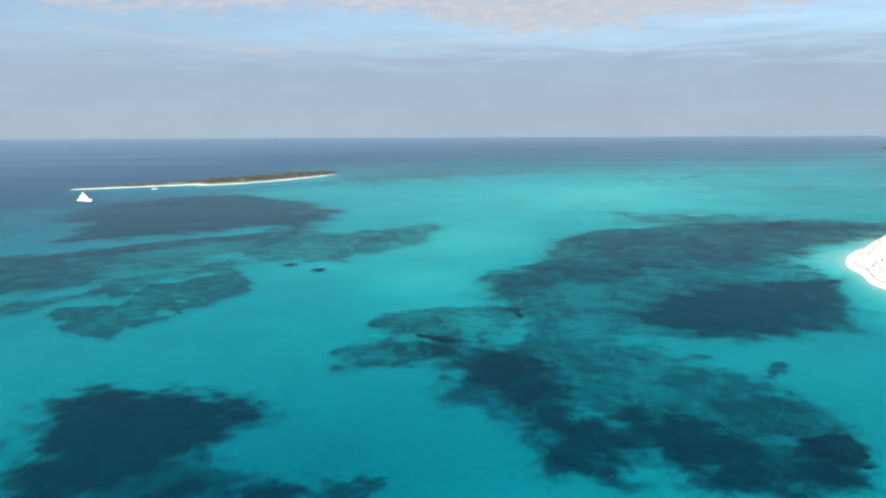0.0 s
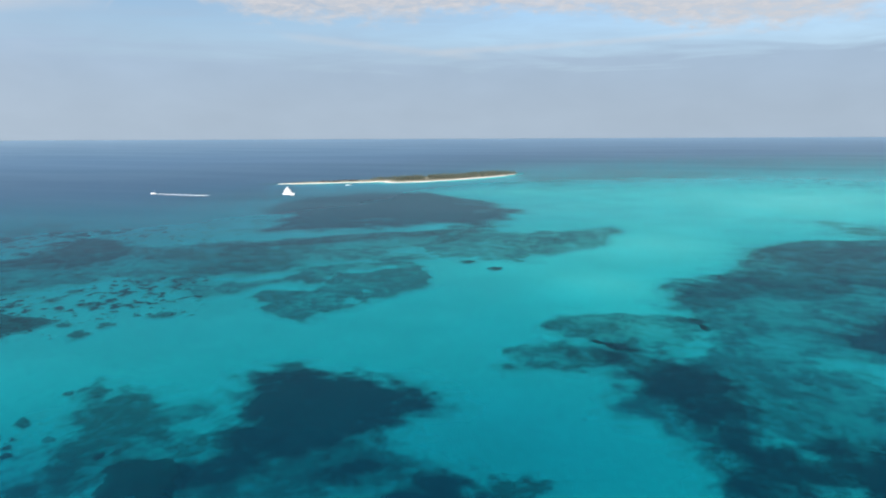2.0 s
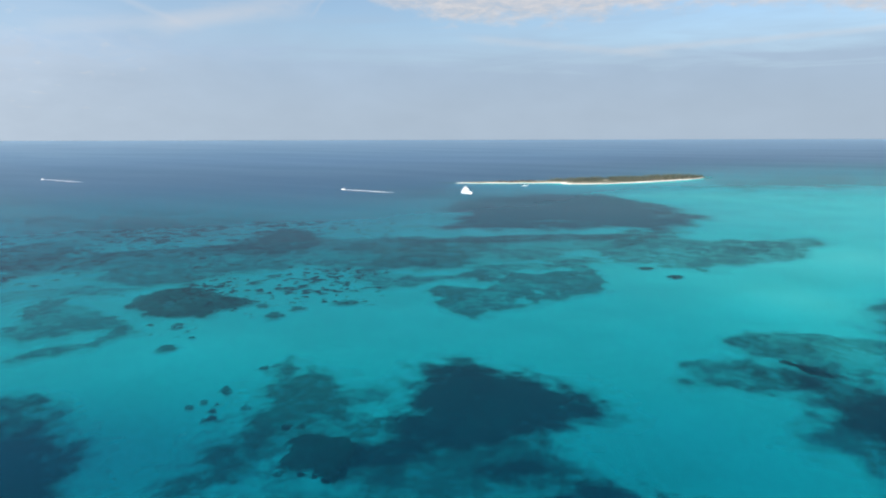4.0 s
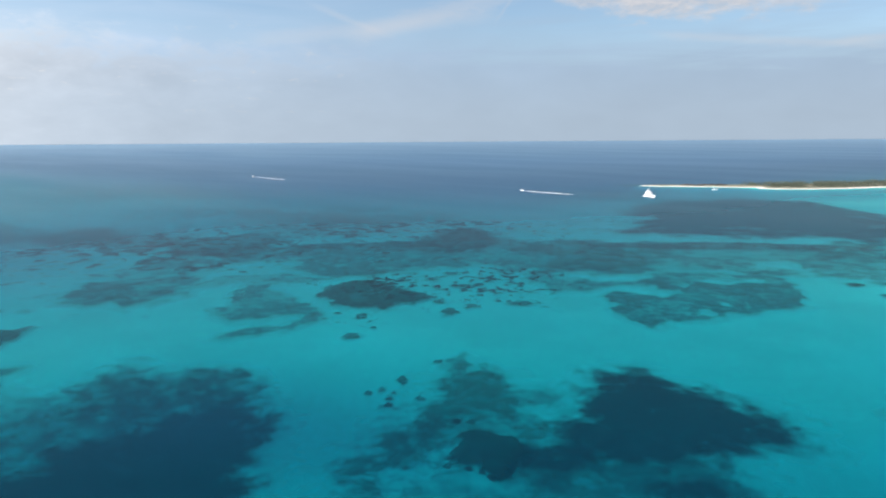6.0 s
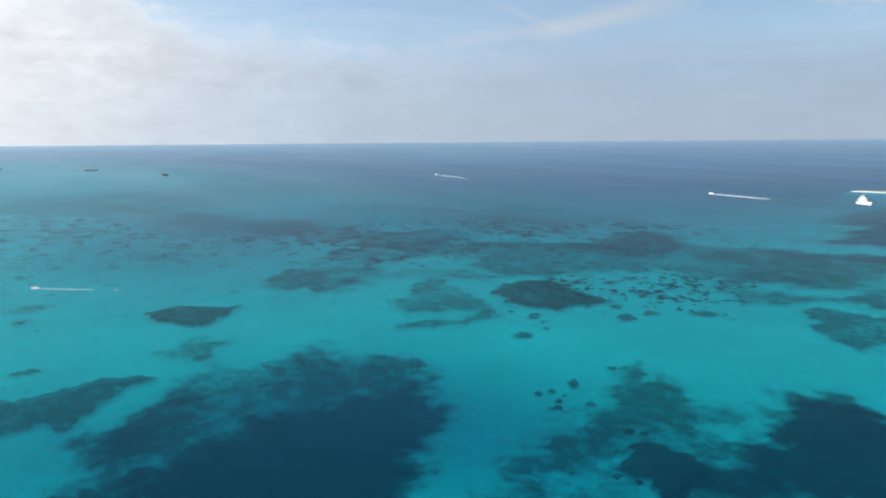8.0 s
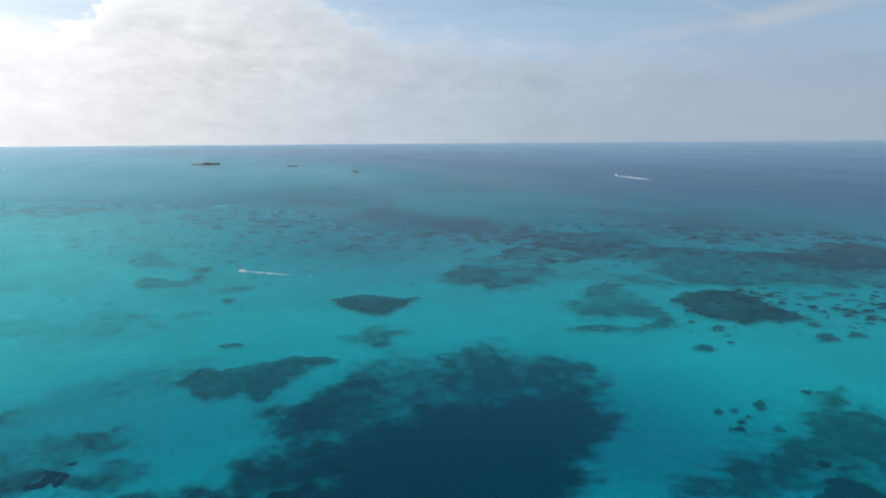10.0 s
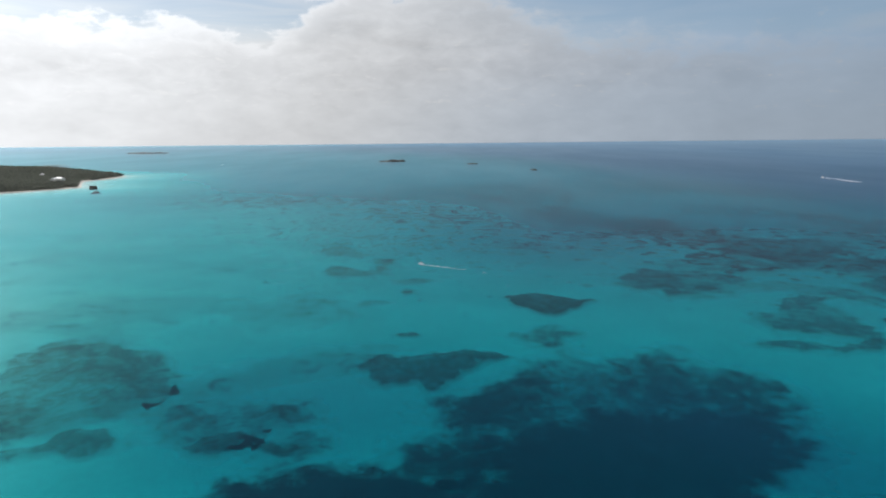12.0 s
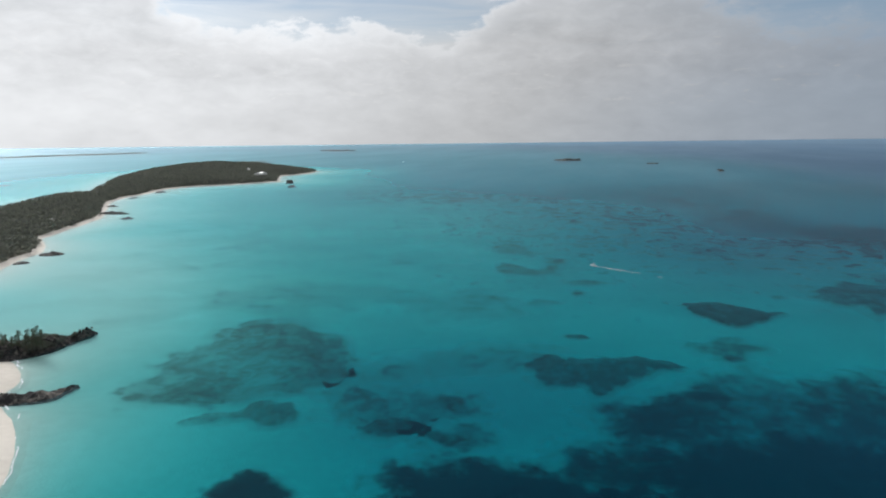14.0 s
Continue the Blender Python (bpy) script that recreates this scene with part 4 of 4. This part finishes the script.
tagged(new("seaweed_line", band_mesh("seaweed_line", SAND_POINT, 0.5, 10.0, 11.0, None, M_WRACK, 33, rough=0.04)), "thin dark line of dry seaweed along white sand", "seaweed", kind="stuff")
tagged(new("surf", band_mesh("surf", NEAR_SHORE, 0.25, -1.3, -0.75, 0.05, M_FOAM, 34, wob=2.2, cut=0.08)), "broken white foam along a sandy waterline", "surf", kind="stuff")


# ---- parts and boats ----
def part(name, bm, mat, parent, label=""):
    me = bpy.data.meshes.new(name)
    bm.to_mesh(me)
    bm.free()
    me.materials.append(mat)
    ob = new(name, me)
    ob.parent = parent
    if label:
        ob["label"] = label
    return ob


def slab(x0, x1, wid0, wid1, z0, z1, lean0=0.0, lean1=0.0, bevel=0.12):
    """A block whose plan narrows from wid0 at x0 to wid1 at x1, with ends that lean inwards by lean0 and lean1."""
    bm = bmesh.new()
    lo = [bm.verts.new(p) for p in ((x0, -wid0, z0), (x1, -wid1, z0), (x1, wid1, z0), (x0, wid0, z0))]
    hi = [bm.verts.new(p) for p in ((x0 + lean0, -wid0 * 0.93, z1), (x1 - lean1, -wid1 * 0.93, z1), (x1 - lean1, wid1 * 0.93, z1), (x0 + lean0, wid0 * 0.93, z1))]
    bm.faces.new(lo[::-1]), bm.faces.new(hi)
    for i in range(4):
        bm.faces.new((lo[i], lo[(i + 1) % 4], hi[(i + 1) % 4], hi[i]))
    if bevel:
        bmesh.ops.bevel(bm, geom=bm.edges[:], offset=bevel, segments=2, affect="EDGES", profile=0.6)
    return bm


def tube(points, r0, r1, sides=8):
    bm = bmesh.new()
    rings = []
    n = len(points)
    for i, p in enumerate(points):
        a = Vector(points[max(i - 1, 0)])
        b = Vector(points[min(i + 1, n - 1)])
        q = (b - a).to_track_quat("Z", "Y")
        r = r0 + (r1 - r0) * i / (n - 1)
        rings.append([bm.verts.new(Vector(p) + q @ Vector((r * math.cos(k * 2 * math.pi / sides), r * math.sin(k * 2 * math.pi / sides), 0))) for k in range(sides)])
    for a, b in zip(rings, rings[1:]):
        for k in range(sides):
            bm.faces.new((a[k], a[(k + 1) % sides], b[(k + 1) % sides], b[k]))
    bm.faces.new(rings[0][::-1]), bm.faces.new(rings[-1])
    return bm


def hull_mesh(length, beam, deck, sheer, draft=0.5, stations=14):
    """A boat's hull, bow towards +x, waterline at z 0."""
    bm = bmesh.new()
    rows = []
    for i in range(stations + 1):
        u = i / stations
        x = -length / 2 + length * u
        w = beam / 2 * (1 - max(0, (u - 0.55) / 0.45) ** 2.2) * (0.92 + 0.08 * min(1, u / 0.3)) + 0.02
        top = deck + sheer * u ** 2
        rake = 0.10 * length * max(0, (u - 0.7) / 0.3) ** 2
        rows.append([bm.verts.new((x + rake * s, w * k, z)) for s, k, z in
                     ((-0.6, 0.0, -draft), (-0.3, 0.62, -draft * 0.5), (0.0, 0.86, 0.15), (0.5, 0.97, top * 0.55), (1.0, 1.0, top),
                      (1.0, 0.90, top), (0.95, 0.88, top - 0.25), (0.95, 0.0, top - 0.22))])
    for a, b in zip(rows, rows[1:]):
        for k in range(7):
            bm.faces.new((a[k], a[k + 1], b[k + 1], b[k]))
    bm.faces.new(rows[0])
    bmesh.ops.mirror(bm, geom=bm.verts[:] + bm.edges[:] + bm.faces[:], axis="Y", merge_dist=0.002)
    bmesh.ops.recalc_face_normals(bm, faces=bm.faces[:])
    return bm


def motor_yacht(x, y, heading):
    top = tagged(new("motor_yacht"), "white three-deck motor yacht lying at anchor", "yacht")
    hull = part("hull", hull_mesh(19.5, 5.4, 2.0, 1.3, 0.8), M_GEL, top)
    part("hull_stripe", slab(-9.3, 4.5, 2.73, 2.7, 0.75, 1.0, 0, 0, 0.03), M_NAVY, hull, "dark blue stripe")
    for i in range(6):
        part("porthole", slab(-5 + 1.9 * i, -4.2 + 1.9 * i, 2.72, 2.72, 1.25, 1.6, 0, 0, 0.05), M_DARK, hull, "dark oval porthole")
    part("aft_deck", slab(-9.6, -6.0, 2.3, 2.3, 1.8, 1.95, 0, 0, 0.03), M_TEAK, top, "teak aft deck")
    saloon = part("saloon", slab(-6.6, 5.0, 2.25, 1.5, 1.85, 4.3, 0.3, 1.6), M_GEL, top)
    part("saloon_window", slab(-5.9, 4.3, 2.27, 1.6, 2.9, 3.7, 0.1, 0.8, 0.05), M_DARK, saloon, "dark tinted window band")
    part("upper_deck", slab(-8.6, 4.0, 2.5, 1.9, 4.3, 4.5, 0, 0, 0.06), M_GEL, top)
    bridge = part("bridge", slab(-6.4, 3.2, 2.0, 1.5, 4.5, 6.6, 0.4, 1.5), M_GEL, top)
    part("bridge_window", slab(-5.6, 2.5, 2.02, 1.6, 5.3, 6.1, 0.1, 0.7, 0.05), M_DARK, bridge, "dark tinted window band")
    part("hardtop", slab(-6.8, 2.2, 2.1, 1.6, 6.6, 6.8, 0, 0, 0.06), M_GEL, top)
    part("sundeck", slab(-4.6, 0.6, 1.5, 1.3, 6.8, 7.7, 0.5, 0.8), M_GEL, top)
    arch = part("radar_arch", tube([(-3.2, -1.5, 6.8), (-2.9, -1.2, 8.4), (-2.7, 0, 8.9), (-2.9, 1.2, 8.4), (-3.2, 1.5, 6.8)], 0.22, 0.22), M_GEL, top)
    part("mast", tube([(-2.7, 0, 8.8), (-2.6, 0, 9.6)], 0.16, 0.05), M_GEL, arch)
    for s in (-0.8, 0.8):
        bm = bmesh.new()
        bmesh.ops.create_uvsphere(bm, u_segments=14, v_segments=8, radius=0.5, matrix=Matrix.Translation((-2.7, s, 9.4)))
        part("radar_dome", bm, M_GEL, arch)
    for s in (-1, 1):
        part("bow_rail", tube([(4.5, 2.3 * s, 3.7), (7.0, 1.6 * s, 4.1), (9.6, 0.5 * s, 4.5), (10.8, 0.02 * s, 4.6)], 0.04, 0.04, 6), M_STEEL, top)
    part("swim_platform", slab(-11.0, -9.6, 2.2, 2.3, 0.25, 0.5, 0, 0, 0.08), M_TEAK, top)
    top.matrix_world = pose(x, y, 0, 0, 0, heading)
    return top


def speedboat(x, y, heading, length, label):
    top = tagged(new("speedboat"), label, "boat", "small motor boats")
    k = length / 7.0
    part("hull", hull_mesh(length, 2.4 * k, 0.85 * k, 0.45 * k, 0.3), M_GEL, top)
    part("console", slab(-0.9 * k, 0.5 * k, 0.5 * k, 0.4 * k, 0.6 * k, 1.5 * k, 0.05, 0.3 * k, 0.06), M_GEL, top)
    part("windscreen", slab(0.1 * k, 0.5 * k, 0.45 * k, 0.4 * k, 1.5 * k, 2.0 * k, 0.1, 0.2, 0.02), M_DARK, top)
    part("hardtop", slab(-1.3 * k, 0.6 * k, 0.8 * k, 0.75 * k, 2.25 * k, 2.35 * k, 0, 0, 0.03), M_GEL, top)
    for sx in (-1.1, 0.4):
        for sy in (-0.65, 0.65):
            part("post", tube([(sx * k, sy * k, 0.6 * k), (sx * k, sy * k, 2.3 * k)], 0.03, 0.03, 6), M_STEEL, top)
    part("outboard", slab(-3.9 * k, -3.4 * k, 0.25 * k, 0.3 * k, 0.2, 1.2 * k, 0.05, 0.05, 0.05), M_DARK, top, "dark outboard engine")
    top.matrix_world = pose(x, y, 0, 0, 0, heading)
    return top


def wake(x, y, heading, length, wide, label, seed, fade=1.0):
    """Foam left behind a boat: a broken strip that widens and thins out."""
    n, m = int(length / 0.8), 14
    u, v = np.meshgrid(np.linspace(0, 1, n), np.linspace(-1, 1, m), indexing="ij")
    half = wide * (0.35 + 0.65 * u ** 0.5)
    lx, ly = -u * length, v * half + 0.02 * length * u ** 2
    a = radians(heading)
    xs, ys = x + lx * math.cos(a) - ly * math.sin(a), y + lx * math.sin(a) + ly * math.cos(a)
    thick = 0.75 * fade - 0.9 * u + 0.55 * (np.abs(v) > 0.55) * (1 - u) + 0.5 * fbm(lx, ly, seed, 3.0, 4)
    zs = 0.05 + 0.12 * (1 - u) * np.clip(thick, 0, 1)
    return tagged(new("wake", sheet_mesh("wake", xs, ys, zs, thick[:-1, :-1] > 0, M_FOAM)), label, "wake", kind="stuff")


motor_yacht(-397, 755, -25)
speedboat(-380, 899, 21, 7.5, "small white motor boat at anchor by a sandy cay")
speedboat(-568, 727, 179, 7.5, "small white motor boat running with a foaming wake")
wake(-565, 727, 179, 81, 3.2, "white foaming wake on the sea behind a motor boat", 3)
speedboat(-1118, 644, 179, 8, "small white motor boat running with a foaming wake")
wake(-1114, 644, 179, 110, 2.6, "white foaming wake on the sea behind a motor boat", 5)
speedboat(-412, -7, -126, 4.6, "small white motor boat running with a foaming wake")
wake(-411, -5, -126, 95, 0.7, "thin faint foam trail behind a small boat", 7, fade=0.05)
speedboat(-1831, -555, 20, 9, "small white motor boat far out on a hazy sea")


# ---- trees by the near ridge ----
def feathery_tree(x, y, z, tall, seed):
    rng = random.Random(seed)
    top = tagged(new("casuarina_tree"), "slender feathery grey-green casuarina tree on dark rock", "tree", "trees on the rock ridge")
    lean = (rng.uniform(-0.08, 0.08) * tall, rng.uniform(-0.08, 0.08) * tall)
    spine = [(lean[0] * (k / 6) ** 2, lean[1] * (k / 6) ** 2, tall * k / 6) for k in range(7)]
    part("trunk", tube(spine, 0.02 * tall + 0.03, 0.02, 7), M_BARK, top)
    mids, sizes = [], []
    for k in range(int(16 + tall * 2)):
        u = rng.uniform(0.16, 1.0) ** 0.9
        a = rng.uniform(0, 2 * math.pi)
        reach = tall * (0.24 * (1.08 - u) + 0.04) * rng.uniform(0.5, 1.15)
        base = Vector((lean[0] * u * u, lean[1] * u * u, tall * u * 0.97))
        end = base + Vector((math.cos(a) * reach, math.sin(a) * reach, reach * rng.uniform(0.2, 0.75)))
        if reach > 0.07 * tall:
            part("limb", tube([base, base.lerp(end, 0.5) + Vector((0, 0, 0.06 * reach)), end], 0.045, 0.012, 5), M_BARK, top)
        for f in (0.4, 0.7, 1.0):
            mids.append(base.lerp(end, f))
            sizes.append((0.06 * tall * rng.uniform(0.6, 1.2), 0.06 * tall, 0.085 * tall))
    pts, tris = leaf_cloud(np.array(mids), np.array(sizes), 20, np.full(len(mids), 0.15), seed)
    crown = new("crown", quick_mesh("crown", pts, tris, M_PINE, smooth=False))
    crown.parent = top
    top.location = (x, y, z)
    return top


feathery_tree(-197.9, -216.4, 1.6, 7.2, 1)
feathery_tree(-200.5, -217.0, 1.6, 6.1, 2)
feathery_tree(-198.7, -212.6, 1.6, 6.0, 3)
feathery_tree(-201.3, -213.2, 1.6, 5.5, 4)
feathery_tree(-200.4, -210.8, 1.6, 7.7, 5)
feathery_tree(-199.8, -207.4, 1.6, 6.5, 6)
feathery_tree(-203.4, -209.7, 1.6, 7.7, 7)
feathery_tree(-200.2, -205.1, 1.6, 8.7, 8)
feathery_tree(-202.8, -206.0, 1.6, 8.2, 9)
feathery_tree(-201.9, -203.7, 1.6, 9.7, 10)
feathery_tree(-202.1, -202.4, 1.6, 8.1, 11)
feathery_tree(-197.2, -219.8, 1.6, 8.3, 12)
feathery_tree(-195.4, -222.0, 1.6, 7.2, 13)
scrub("ridge_scrub", "low dense green scrub over a dark rock ridge", "scrub", ROCK_A[::2], 18, 0.3, 420, 2.2, (1.0, 2.6), 3.0, 4.0, 60, 0.28, M_LEAF)


# ---- far rocks and houses ----
def islet(x, y, half, turn, tall, seed):
    lobes = [(x, y, half, max(half * 0.35, 6.0), turn), (x + half * 0.3, y, half * 0.45, half * 0.3, turn + 15)]
    xs, ys = grid_round(lobes, max(half / 22, 0.8), 6.0)
    d = outline(xs, ys, lobes, seed, rough=0.5)
    zs = np.where(d > 0, tall * np.clip(d / (0.12 * half), 0, 1) ** 0.5 * (0.6 + 0.8 * np.maximum(fbm(xs, ys, seed, half * 0.35, 4), -0.5)), 0.5 * d)
    return tagged(new("rock_islet", sheet_mesh("rock_islet", xs, ys, zs, any_corner(d > -3.0), M_ROCK)), "low dark rocky islet far out in the sea", "islet")


def house(x, y, z, seed, size=0.8):
    rng = random.Random(seed)
    top = tagged(new("house"), "small white house with pale roof among trees", "house", "houses on the headland")
    L, W, Hh = rng.uniform(9, 13), rng.uniform(3.5, 4.5), 4.2
    walls = part("wall", slab(-L, L, W, W, 0, Hh, 0, 0, 0.05), M_PLASTER, top)
    bm = bmesh.new()
    a = [bm.verts.new(p) for p in ((-L - .6, -W - .6, Hh), (L + .6, -W - .6, Hh), (L + .6, W + .6, Hh), (-L - .6, W + .6, Hh), (-L + 2, 0, Hh + 2.2), (L - 2, 0, Hh + 2.2))]
    for f in ((0, 1, 5, 4), (2, 3, 4, 5), (1, 2, 5), (3, 0, 4), (3, 2, 1, 0)):
        bm.faces.new([a[i] for i in f])
    part("roof", bm, M_ROOF, top)
    for i in range(4):
        for s in (-1, 1):
            part("window", slab(-L + 1.6 + i * (2 * L - 3.2) / 3 - 0.7, -L + 1.6 + i * (2 * L - 3.2) / 3 + 0.7, 0.05, 0.05, 1.2, 2.9, 0, 0, 0), M_DARK, walls).location = (0, s * (W * 0.965 + 0.06), 0)
    top.matrix_world = pose(x, y, z, 0, 0, rng.uniform(0, 60)) @ Matrix.Scale(size, 4)
    return top


islet(-1932, -112, 39, 78, 6.2, 80)
islet(-1734, 103, 14, 79, 2.8, 81)
islet(-1421, 214, 5, 81, 2.3, 82)
islet(-1052, -517, 5, 95, 5.6, 83)
islet(-982, -480, 4, 95, 1.7, 84)
islet(1480, 2293, 21, -7, 8.7, 85)
islet(-3097, -1258, 96, 80, 4.3, 86)
islet(-1450, 215, 5, 45, 2.3, 87)
house(-1222, -832, 9.0, 15)
house(-1246, -701, 9.0, 16)
house(-1123, -604, 9.0, 17)
house(-1106, -606, 9.0, 18)
house(-511, -486, 5.0, 19, 0.45)
for far_seed, lobes in enumerate(([(-2537, -2278, 361, 45, 159)], [(-1843.8, -1052.6, 70.5, 40.2, 150)])):
    xs, ys = grid_round(lobes, 14.0, 20.0)
    d = outline(xs, ys, lobes, far_seed + 90, rough=0.5)
    zs = np.where(d > 0, 3.5 * np.clip(d / 25.0, 0, 1) * (0.8 + 0.5 * fbm(xs, ys, far_seed, 80.0, 3)), 0.4 * d)
    tagged(new("distant_shore", sheet_mesh("distant_shore", xs, ys, zs, any_corner(d > -10), M_LEAF)), "faint low wooded shore on the horizon", "shore", kind="structure")
